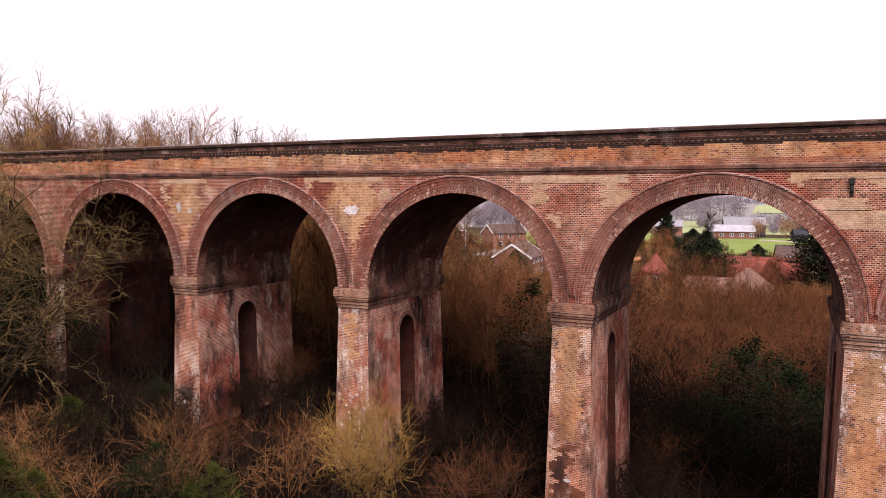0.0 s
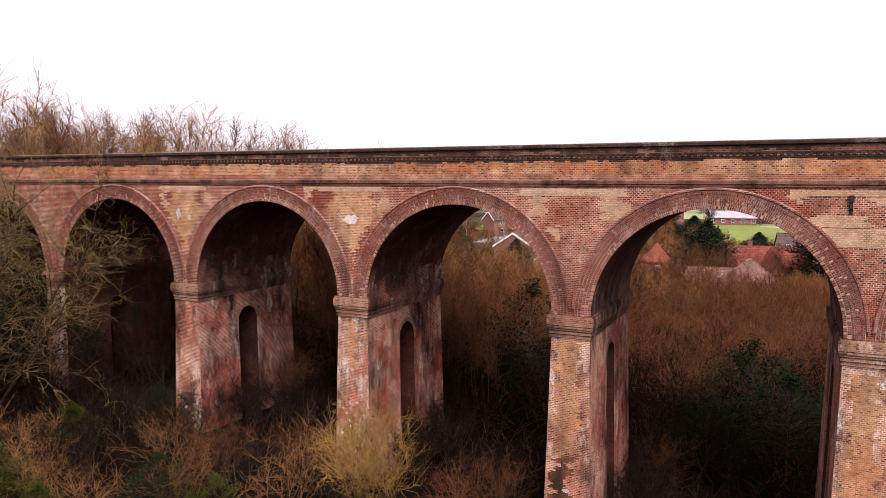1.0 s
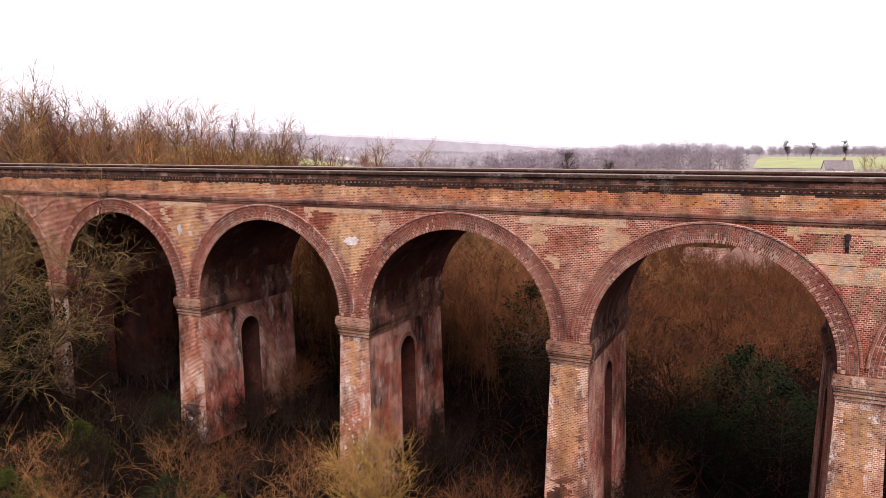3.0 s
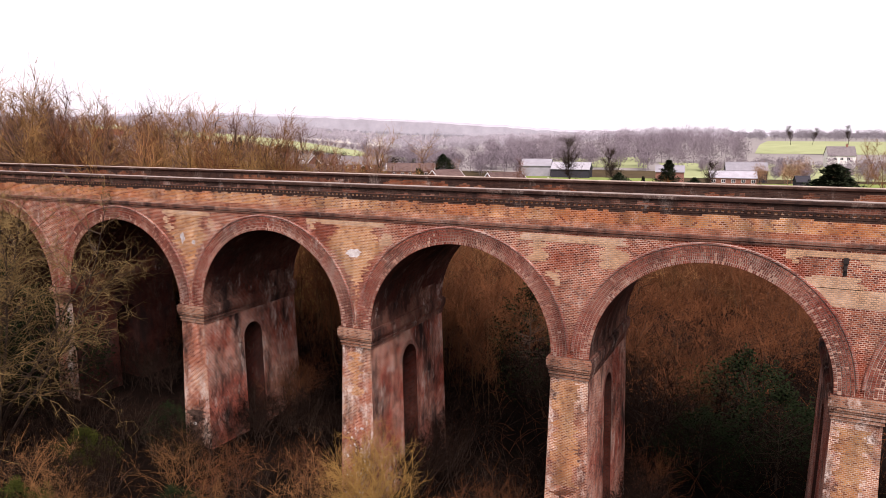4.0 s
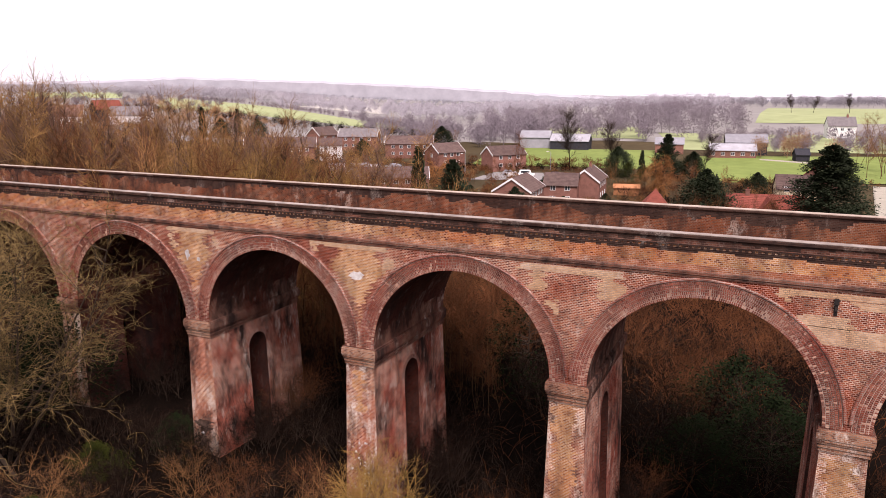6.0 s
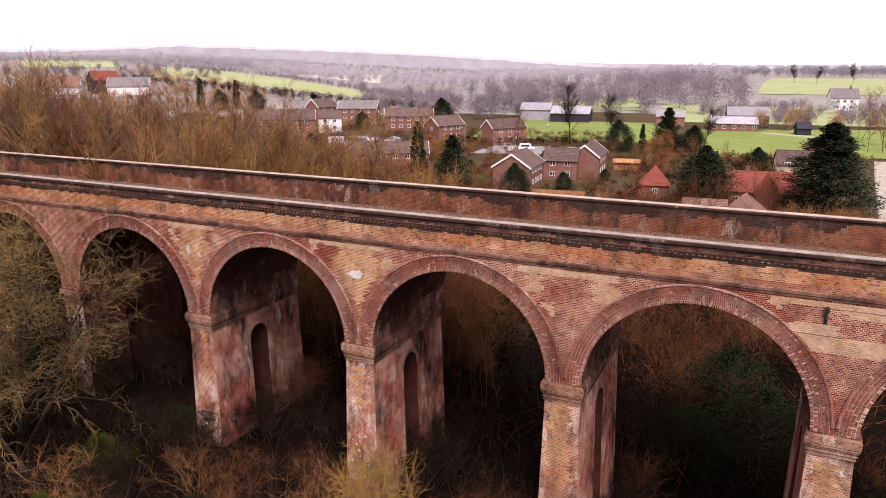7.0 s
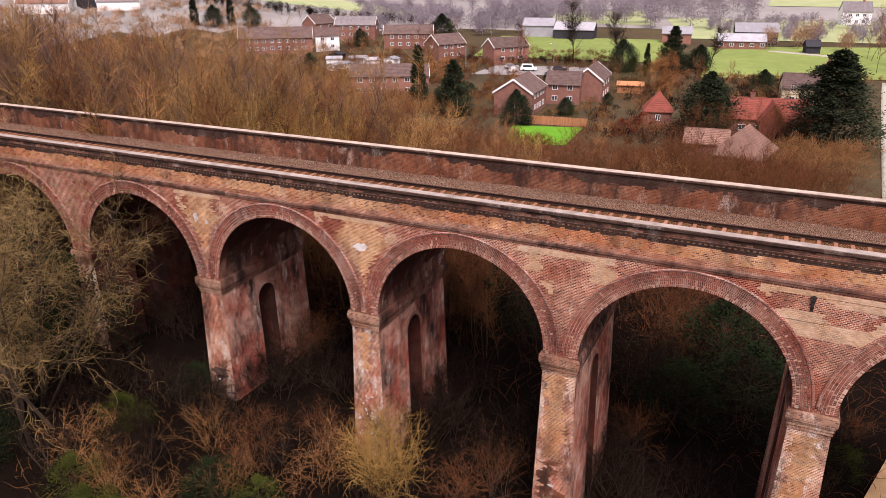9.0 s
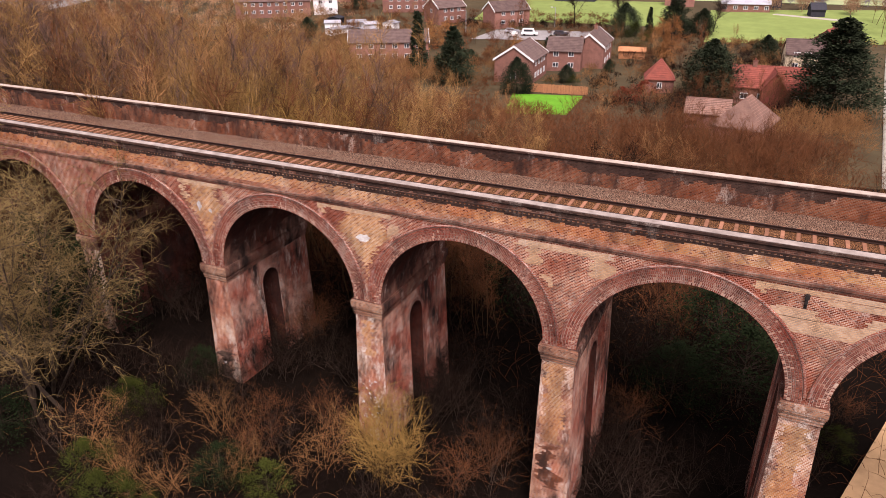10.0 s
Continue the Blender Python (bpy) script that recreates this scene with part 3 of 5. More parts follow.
part("top_course", boxes((X0, X1, -0.03, 0.35, 18.80, 19.05)), M_BAND, viaduct, "sooty purple-brown top courses of the parapet")
part("coping", sweep_x([(-0.09, 19.05), (-0.11, 19.07), (-0.11, 19.15), (-0.08, TOP_Z), (0.34, TOP_Z), (0.38, 19.15), (0.38, 19.05)], X0, X1), M_BLACKBRICK, viaduct, "blackened coping of bricks on edge")
part("coping_top", boxes((X0, X1, -0.085, 0.35, TOP_Z + 0.001, TOP_Z + 0.028)), M_COPE2, viaduct, "pale worn top of the coping")
part("far_parapet", boxes((X0, X1, 7.68, DEPTH + 0.01, STRING_Z, 19.04)), M_WALL, viaduct, "dark red brick far parapet, sooty and stained")
part("far_coping", sweep_x([(7.63, 19.04), (7.61, 19.06), (7.61, 19.13), (7.64, 19.17), (8.11, 19.17), (8.14, 19.13), (8.14, 19.04)], X0, X1), M_BLACKBRICK, viaduct)
part("far_coping_top", boxes((X0, X1, 7.635, 8.115, 19.171, 19.2)), M_COPE, viaduct, "pale worn top of the far coping")
part("deck", boxes((X0, X1, 0.33, 7.68, 17.3, 17.62)), M_DARK, viaduct)


def repair(x0, x1, z0, z1, seed, mat=M_PALE, ragged=0.3, label="patch of newer pale brick", y=None):
    """Replaced brickwork: toothed courses a few millimetres proud of the old wall, as one sheet."""
    rng = random.Random(seed)
    bm = bmesh.new()
    cell, course = 0.1125, 0.075
    cols, rows_ = int((x1 - x0) / cell), int((z1 - z0) / course)
    e = int(2 * ragged / cell)
    a, b = e // 2, cols - e // 2
    grid = {}
    lean = (lambda z: -0.006) if y is None else y

    def vert(i, j):
        if (i, j) not in grid:
            z = z0 + j * course
            grid[i, j] = bm.verts.new((x0 + i * cell, lean(z), z))
        return grid[i, j]

    for j in range(rows_):
        a = min(max(a + rng.choice((-2, -1, 0, 1, 2)), 0), e)
        b = max(min(b + rng.choice((-2, -1, 0, 1, 2)), cols), cols - e)
        if b - a < 2:
            a, b = cols // 2 - 1, cols // 2 + 1
        for i in range(a, b):
            bm.faces.new((vert(i, j), vert(i + 1, j), vert(i + 1, j + 1), vert(i, j + 1)))
    rim = bmesh.ops.extrude_edge_only(bm, edges=[ed for ed in bm.edges if ed.is_boundary])
    for v in rim["geom"]:
        if isinstance(v, bmesh.types.BMVert):
            v.co.y += 0.012
    return part("brick_repair", bm, mat, viaduct, label)


PIER_FACE = lambda z: -0.012 * (11.2 - z) - 0.006
def spandrel_patch(xp, seed, low=13.4, high=17.42, side=0.0):
    """Buff brick filling the web between two arches, with toothed edges."""
    rng = random.Random(seed)
    bm = bmesh.new()
    cell, course, grid = 0.1125, 0.075, {}

    def vert(i, j):
        if (i, j) not in grid:
            grid[i, j] = bm.verts.new((xp + i * cell, -0.005, low + j * course))
        return grid[i, j]

    for j in range(int((high - low) / course)):
        z = low + j * course
        room = PITCH / 2 - math.sqrt(max(0.0, (RADIUS + RING + 0.16) ** 2 - (z - SPRING) ** 2))
        half = int((min(room, 1.7 + 0.5 * math.sin(z * 2.1 + seed)) - 0.05) / cell)
        a, b = -half + rng.randint(0, 3), half - rng.randint(0, 3)
        for i in range(a, max(b, a + 1)):
            bm.faces.new((vert(i, j), vert(i + 1, j), vert(i + 1, j + 1), vert(i, j + 1)))
    return part("brick_repair", bm, M_BUFF, viaduct, "buff brick between the arches")


for i, k in enumerate((-1, -2)):
    spandrel_patch(PIER_C + k * PITCH, i)

for i, (x0, x1, z0, z1) in enumerate(((-11.3, -10.0, 16.2, 17.3), (-7.9, -6.6, 16.1, 17.35), (-18.4, -17.7, 16.1, 17.0), (0.0, 3.5, 15.4, 16.1), (-0.3, 1.9, 16.05, 16.55), (1.3, 5.6, 16.85, 17.2), (-1.2, 0.0, 16.9, 17.45), (-32.4, -31.4, 16.2, 17.2), (-22.6, -21.8, 16.9, 17.45), (-29.2, -28.6, 16.4, 17.1))):
    repair(x0, x1, z0, z1, i)
for i, (x0, x1, z0, z1) in enumerate(((-12.0, -6.2, 17.08, 17.42), (-1.4, 5.4, 17.18, 17.45), (-22.4, -17.4, 17.2, 17.45), (-33.0, -28.6, 17.2, 17.44), (-10.2, -9.0, 15.2, 15.9), (2.6, 4.6, 15.9, 16.6))):
    repair(x0, x1, z0, z1, 60 + i, M_PALE, 0.45, "patch of newer pale brick", lambda z: -0.011)
repair(-9.75, -8.3, 6.2, 11.1, 40, M_BUFF, 0.2, "patch of buff brick on the pier", PIER_FACE)
repair(-20.3, -19.3, 8.6, 10.9, 41, M_BUFF, 0.2, "patch of buff brick on the pier", PIER_FACE)
repair(1.05, 2.5, 5.6, 10.9, 42, M_BUFF, 0.2, "patch of buff brick on the pier", PIER_FACE)
repair(-31.5, -29.9, 2.5, 6.0, 43, M_SOOT, 0.45, "blackened damp brick at the foot of the pier", PIER_FACE)
repair(-9.85, -8.2, 3.2, 6.1, 44, M_WALL, 0.5, "dark red sooty brick low on the pier", PIER_FACE)


def soot_band(y, top, depth, seed):
    """Black weathering running down from under the coping, with a ragged lower edge."""
    rng = random.Random(seed)
    bm = bmesh.new()
    d = depth
    for i in range(int((X1 - X0) / 0.225)):
        d = min(max(d + rng.choice((-0.15, -0.075, 0, 0.075, 0.15)), depth * 0.35), depth * 1.7)
        x = X0 + i * 0.225
        bm.faces.new([bm.verts.new(c) for c in ((x, y, top - d), (x + 0.225, y, top - d), (x + 0.225, y, top), (x, y, top))])
    bmesh.ops.remove_doubles(bm, verts=bm.verts, dist=0.0005)
    return part("soot_band", bm, M_BLACKBRICK, viaduct, "black weathering under the coping")


soot_band(7.675, 19.04, 0.36, 6)
soot_band(-0.034, 19.05, 0.13, 7)
soot_band(-0.013, 18.58, 0.06, 8)


def splash(x, z, w, h, seed, parent=viaduct, y=-0.004):
    """A lime or paint splash with a ragged outline."""
    rng = random.Random(seed)
    bm = bmesh.new()
    rim = [bm.verts.new((x + w * 0.5 * math.cos(a) * rng.uniform(0.6, 1.1), y - 0.004, z + h * 0.5 * math.sin(a) * rng.uniform(0.6, 1.1))) for a in np.linspace(0, 2 * math.pi, 18)[:-1]]
    rim2 = [bm.verts.new((v.co.x, y + 0.01, v.co.z)) for v in rim]
    bm.faces.new(rim[::-1])
    for i in range(len(rim)):
        bm.faces.new((rim[i], rim[(i + 1) % len(rim)], rim2[(i + 1) % len(rim)], rim2[i]))
    return part("lime_splash", bm, M_LIME, parent, "white lime splash on the brick")


splash(-19.85, 15.85, 1.0, 0.55, 1)
splash(-31.0, 15.9, 0.35, 0.7, 2)
splash(-30.2, 15.7, 0.3, 0.3, 3)
splash(-9.04, 4.52, 0.36, 0.22, 4, viaduct, PIER_FACE(4.52))
splash(-30.83, 5.12, 0.32, 0.24, 5, viaduct, PIER_FACE(5.12))
spot = random.Random(8)
for i in range(34):
    sz = spot.uniform(4.2, 7.0)
    splash(-19.8 + spot.uniform(-0.85, 0.6), sz, spot.uniform(0.06, 0.22), spot.uniform(0.05, 0.2), 50 + i, viaduct, PIER_FACE(sz))

# iron bracket and pipe stub on the wall
drain = thing("wall_bracket", 0.98, 0, 17.0, "black iron drain bracket fixed to the brick wall", "bracket")
part("back_plate", boxes((-0.06, 0.06, -0.03, 0.0, -0.45, 0.22)), M_IRON, drain)
part("hopper", boxes((-0.085, 0.085, -0.13, -0.03, 0.0, 0.2), (-0.05, 0.05, -0.09, -0.03, -0.25, 0.0)), M_IRON, drain)

# ---- railway ----
bed = bmesh.new()
rows = []
cross = [(0.33, 17.86), (1.2, 17.84), (2.2, 17.82), (2.75, 17.9), (3.3, 17.9), (4.05, 17.88), (4.8, 17.9), (5.4, 17.92), (6.0, 17.9), (6.5, 17.86), (7.0, 17.76), (7.68, 17.72)]
cross = [(float(y), float(np.interp(y, [c[0] for c in cross], [c[1] for c in cross]))) for y in np.linspace(0.33, 7.68, 46)]
for x in np.arange(X0, X1 + 0.01, 0.4):
    rows.append([bed.verts.new((x, y, z + 0.045 * noise.noise(Vector((x * 6.3, y * 6.3, 0))) + 0.03 * noise.noise(Vector((x, y, 5))))) for y, z in cross])
for a, b in zip(rows, rows[1:]):
    for j in range(len(cross) - 1):
        bed.faces.new((a[j], b[j], b[j + 1], a[j + 1]))
bed_ob = part("ballast_bed", bed, M_BALLAST)
bed_ob.data.materials.append(M_RUSTBALLAST)
for poly in bed_ob.data.polygons:
    poly.material_index = int(2.2 < poly.center.y < 5.15)
tagged(bed_ob, "brown stone ballast along the single track", "ballast", "", "stuff")

track = thing("railway_track", 0, 0, 0, "single railway track of rusty rails on concrete sleepers", "railway track")
RAIL = [(-0.07, 0), (0.07, 0), (0.07, 0.012), (0.012, 0.03), (0.012, 0.11), (0.036, 0.12), (0.036, 0.155), (-0.036, 0.155), (-0.036, 0.12), (-0.012, 0.11), (-0.012, 0.03), (-0.07, 0.012)]
for y in (3.30, 4.79):
    part("rail", sweep_x([(y + a, 17.93 + b) for a, b in RAIL], X0, X1), M_RAIL, track, "dark rusty steel rail")
sleeper = bmesh.new()
sv = add_box(sleeper, -0.105, 0.105, 2.75, 5.34, 17.78, 17.925)
for v in sv[4:]:
    v.co.x *= 0.8
sleeper_ob = part("sleeper", sleeper, M_SLEEPER, track)
sleeper_ob.location.x = X0 + 0.3
for i in range(1, int((X1 - X0 - 0.5) / 0.655)):
    ob = new("sleeper", sleeper_ob.data)
    ob.parent = track
    ob.location.x = X0 + 0.3 + i * 0.655


# ---- plants ----
class Soup:
    """Tapered limbs, twigs and leaves gathered into one mesh."""

    def __init__(self):
        self.v, self.f = [], []

    def tube(self, p, q, r0, r1):
        d = (q - p).normalized()
        a = d.orthogonal().normalized()
        b = d.cross(a)
        i = len(self.v)
        for c, r in ((p, r0), (q, r1)):
            for k in range(3):
                t = 2.0944 * k
                self.v.append(tuple(c + r * (math.cos(t) * a + math.sin(t) * b)))
        self.f += [(i, i + 1, i + 4, i + 3), (i + 1, i + 2, i + 5, i + 4), (i + 2, i, i + 3, i + 5)]

    def spike(self, p, q, r):
        d = (q - p).normalized()
        a = d.orthogonal().normalized()
        b = d.cross(a)
        i = len(self.v)
        for k in range(3):
            t = 2.0944 * k
            self.v.append(tuple(p + r * (math.cos(t) * a + math.sin(t) * b)))
        self.v.append(tuple(q))
        self.f += [(i, i + 1, i + 3), (i + 1, i + 2, i + 3), (i + 2, i, i + 3)]

    def leaf(self, p, d, up, size):
        s = d.cross(up)
        s = s.normalized() if s.length > 1e-4 else d.orthogonal().normalized()
        i = len(self.v)
        for c in (p, p + d * size * 0.5 + s * size * 0.32, p + d * size, p + d * size * 0.5 - s * size * 0.32 + up * size * 0.08):
            self.v.append(tuple(c))
        self.f += [(i, i + 1, i + 2), (i, i + 2, i + 3)]


def rand_dir(rng, z=0.0):
    a = rng.uniform(0, 2 * math.pi)
    return Vector((math.cos(a), math.sin(a), z)).normalized()


def wander(rng, soup, p, d, length, r, bits, bend, rise, last=0.35):
    """A crooked limb; returns points along it with the way it goes there."""
    marks, step = [], length / bits
    for i in range(bits):
        d = (d + Vector((rng.gauss(0, bend), rng.gauss(0, bend), rng.gauss(0, bend) + rise))).normalized()
        q = p + d * step
        soup.tube(p, q, r * (1 - (1 - last) * i / bits), r * (1 - (1 - last) * (i + 1) / bits))
        marks.append((p.lerp(q, 0.5), d))
        marks.append((q, d))
        p = q
    return marks


def twigs(rng, soup, marks, count, length, r, spread_, rise, forks=0.7, crook=0.5, fine=False):
    for _ in range(count):
        p, d = rng.choice(marks)
        e = (d + spread_ * Vector((rng.gauss(0, 1), rng.gauss(0, 1), rng.gauss(0, 0.8) + rise))).normalized()
        n = length * rng.uniform(0.5, 1.2)
        k = p + e * n * 0.3
        e = (e + crook * Vector((rng.gauss(0, 0.7), rng.gauss(0, 0.7), rng.gauss(0, 0.6)))).normalized()
        m = k + e * n * 0.3
        g = (e + crook * Vector((rng.gauss(0, 0.9), rng.gauss(0, 0.9), rng.gauss(0, 0.7) + rise))).normalized()
        if fine:
            soup.spike(p, m + e * n * 0.4, r)
            for at in (k, m):
                h = (e + Vector((rng.gauss(0, 0.6), rng.gauss(0, 0.6), rng.gauss(0, 0.5) + rise))).normalized()
                soup.spike(at, at + h * n * 0.5, r * 0.7)
            continue
        if crook > 0.6:
            soup.tube(p, k, r, r * 0.8)
            soup.tube(k, m, r * 0.8, r * 0.6)
        else:
            soup.tube(p, m, r, r * 0.6)
        soup.spike(m, m + g * n * 0.45, r * 0.6)
        if rng.random() < forks:
            h = (e + Vector((rng.gauss(0, 0.7), rng.gauss(0, 0.7), rng.gauss(0, 0.5) + rise))).normalized()
            soup.spike(m, m + h * n * 0.45, r * 0.6)


def woody(name, seed, height, width, stems, limbs, branch_twigs, bark, twig_mat, label, category, twig_r=0.012, rise=0.12, lean=0.35, trunk_r=0.08, droop=0.0, crook=0.5, reach=0.2, limb_r=0.35, tip=0.25, arch=0.03, fine=False):
    """A bare tree or bush: stems from the base, limbs on them, twigs on the limbs."""
    rng = random.Random(seed)
    wood, crown = Soup(), Soup()
    for s in range(stems):
        d = (Vector((0, 0, 1)) + lean * rand_dir(rng) * rng.uniform(0.2, 1.0)).normalized() if stems > 1 else Vector((0.03, 0.02, 1)).normalized()
        start = Vector((rng.gauss(0, 0.12 * width), rng.gauss(0, 0.12 * width), -0.3)) if stems > 1 else Vector((0, 0, -0.4))
        if stems > 1:
            wood.tube(Vector((0, 0, -0.5)), start, trunk_r, trunk_r)
        marks = wander(rng, wood, start, d, height * rng.uniform(0.6, 0.85) + 0.3, trunk_r * rng.uniform(0.7, 1.1), 6, 0.10, arch, tip)
        for _ in range(limbs):
            i = rng.randrange(2, len(marks))
            p, md = marks[i]
            k = 1 - 0.55 * i / len(marks)
            e = (md * rng.uniform(0.3, 1.0) + rand_dir(rng, rng.uniform(-0.1, 0.5))).normalized()
            lim = wander(rng, wood, p, e, width * 0.5 * k * rng.uniform(0.6, 1.15), trunk_r * limb_r, 4, 0.22, rise - droop, max(0.15, tip))
            twigs(rng, crown, lim, branch_twigs, width * reach, twig_r, 0.75, rise - droop, 0.7, crook, fine)
        twigs(rng, crown, marks[-5:], branch_twigs, width * reach, twig_r, 0.6, rise, 0.7, crook, fine)
    t = thing(name, 0, 0, -500, label, category)
    raw("trunk", wood.v, wood.f, bark, t)
    raw("crown", crown.v, crown.f, twig_mat, t)
    return t


def leafy(name, seed, height, profile, clumps, leaves, size, leaf_mat, label, category, flat=0.0, core=0.75):
    """An evergreen: leaf sprays set in uneven clumps about a short trunk; profile gives the radius at a share of the height."""
    rng = random.Random(seed)
    wood, crown = Soup(), Soup()
    marks = wander(rng, wood, Vector((0, 0, -0.4)), Vector((0, 0, 1)), height * 0.9, 0.035 * height * 0.5, 6, 0.03, 0.02, 0.15)
    for _ in range(clumps):
        h = rng.uniform(0.04, 1.0) ** 0.9
        rad = profile(h) * rng.uniform(core, 1.12)
        o = rand_dir(rng)
        c = Vector((0, 0, h * height)) + o * rad
        wood.tube(Vector((0, 0, max(0.1, h * height * 0.8))), c, 0.014, 0.004)
        cs = max(0.35, profile(h) * 0.42)
        for _ in range(leaves):
            q = Vector((rng.gauss(0, 1), rng.gauss(0, 1), rng.gauss(0, 1 - flat)))
            q = c + q * cs * 0.45
            d = (o + Vector((rng.gauss(0, 0.6), rng.gauss(0, 0.6), rng.gauss(0.1, 0.5 * (1 - flat))))).normalized()
            crown.leaf(q, d, Vector((rng.gauss(0, 0.4), rng.gauss(0, 0.4), 1)).normalized(), size * rng.uniform(0.6, 1.3))
    t = thing(name, 0, 0, -500, label, category)
    raw("trunk", wood.v, wood.f, M_BARK, t)
    raw("crown", crown.v, crown.f, leaf_mat, t)
    return t


def plant(proto, x, y, scale=1.0, yaw=0.0, sink=0.0, label="", group="", tall=1.0):
    m = pose(x, y, ground_height(x, y) + 0.05 - sink, 0, 0, yaw)
    if proto not in planted:
        planted.add(proto)
        ob = proto
    else:
        ob = copy_thing(proto, m)
    ob.matrix_basis = m
    ob.scale = (scale, scale, scale * tall)
    return tagged(ob, label, "", group)


planted = set()

B_TAN = [woody("bush", 11 + i, 4.2, 4.6, 12, 4, 6, M_TAN, M_TAN, "tan bare bush of arching twigs in the scrub", "bush", 0.0085, 0.14, 0.6, 0.02, 0.12, 0.55, 0.25, 0.5, 0.3, -0.05) for i in range(2)]
B_RUST = [woody("bush", 21 + i, 4.4, 4.6, 13, 4, 6, M_BARK, M_RUST, "russet bare bush in the scrub", "bush", 0.0085, 0.16, 0.55, 0.02, 0.1, 0.55, 0.25, 0.5, 0.3, -0.04) for i in range(3)]
B_UMBER = [woody("bush", 31 + i, 4.4, 4.8, 10, 6, 6, M_BARK, M_UMBER, "dark brown bare bush in the undergrowth", "bush", 0.014, 0.08, 0.7, 0.04, 0.03) for i in range(2)]
B_OLIVE = woody("bush", 41, 4.8, 4.6, 24, 6, 8, M_GOLD, M_GOLD, "dense olive-yellow bare bush against a pier", "bush", 0.009, 0.2, 0.6, 0.022, 0.1, 0.6, 0.25, 0.5, 0.3, -0.03)
T_OLIVE = [woody("tree", 51 + i, 13.5, 6.4, 3, 12, 9, M_BRANCH, M_OLIVE, "slender bare tree with olive-brown twigs", "tree", 0.0155, 0.34, 0.2, 0.075, 0.0, 0.5, 0.27, 0.28, 0.1, 0.03, True) for i in range(2)]
T_RUST = [woody("tree", 61 + i, 13.0, 6.6, 3, 12, 9, M_BRANCH, M_RUST, "slender bare tree with russet twigs", "tree", 0.0155, 0.32, 0.2, 0.075, 0.0, 0.5, 0.27, 0.28, 0.1, 0.03, True) for i in range(2)]
T_TAN = [woody("tree", 71 + i, 13.5, 7.0, 3, 12, 9, M_BRANCH, M_TAN, "bare tree with tan twigs", "tree", 0.0155, 0.3, 0.22, 0.08, 0.0, 0.5, 0.27, 0.28, 0.1, 0.03, True) for i in range(2)]
T_SLIM = [woody("tree", 141 + i, 15.0, 6.5, 2, 24, 11, M_TRUNK, M_TOPTWIG, "slender bare tree with dark upright branches", "tree", 0.014, 0.42, 0.16, 0.12, 0.0, 0.5, 0.2, 0.32, 0.12, 0.03, True) for i in range(3)]
T_GOLD = [woody("tree", 151 + i, 9.0, 6.5, 9, 8, 9, M_BRANCH, M_GOLD, "many-stemmed bare willow with golden twigs", "tree", 0.0135, 0.4, 0.45, 0.05, 0.0, 0.5, 0.25, 0.4, 0.15, 0.03, True) for i in range(2)]
T_TALL = woody("tree", 81, 16, 10, 1, 38, 24, M_BARK, M_BARK, "tall bare tree with dark twigs", "tree", 0.018, 0.2, 0.2, 0.2, 0.0, 0.5, 0.2, 0.3, 0.15, 0.03, True)
T_LICHEN = woody("tree", 91, 16.5, 11.6, 8, 26, 18, M_BARK, M_LICHEN, "large bare tree with crooked lichen-yellow twigs", "tree", 0.0125, 0.02, 0.45, 0.13, 0.07, 0.95, 0.14, 0.24, 0.2)
T_WILLOW = woody("willow_tree", 95, 11, 9, 2, 26, 22, M_BARK, M_ORANGE, "orange-twigged weeping willow in a garden", "tree", 0.03, -0.25, 0.35, 0.2, 0.15)
IVY = [leafy("ivy_bush", 101 + i, 4.0, lambda h: 2.2 * math.sin(math.pi * min(1, 0.25 + 0.75 * h)), 55, 80, 0.13, M_IVY, "dark evergreen ivy-covered bush", "bush") for i in range(2)]
GREEN = leafy("green_shrub", 111, 3.2, lambda h: 1.9 * math.sin(math.pi * min(1, 0.25 + 0.75 * h)), 50, 80, 0.12, M_SHRUB, "yellow-green leafy shrub in the scrub", "shrub")
REDHEDGE = leafy("red_shrub", 113, 3.6, lambda h: 2.6 * math.sin(math.pi * min(1, 0.3 + 0.7 * h)), 40, 50, 0.25, M_REDLEAF, "rust-red leafy garden shrub beside the lawn", "shrub")
CYPRESS = leafy("cypress_tree", 121, 13.5, lambda h: 1.75 * (1 - h) ** 0.6 + 0.1, 140, 70, 0.42, M_CONIFER, "narrow dark cypress in a garden", "tree", 0.0, 0.6)
SPRUCE = leafy("conifer_tree", 123, 12.5, lambda h: 4.6 * (1 - h) ** 0.8 + 0.2, 220, 75, 0.45, M_CONIFER, "broad dark conifer in a garden", "tree", 0.3, 0.3)
CEDAR = leafy("cedar_tree", 127, 15.0, lambda h: 7.2 * (1 - h) ** 0.6 * (0.82 + 0.2 * math.sin(h * 34)) + 0.3, 430, 80, 0.42, M_CONIFER, "great dark cedar with layered spreading boughs", "tree", 0.6, 0.25)
YEW = leafy("yew_tree", 131, 10.5, lambda h: 4.4 * math.sin(math.pi * min(1, 0.25 + 0.75 * h)) + 0.2, 190, 75, 0.4, M_CONIFER, "rounded dark evergreen tree", "tree", 0.0, 0.5)

rng = random.Random(2)

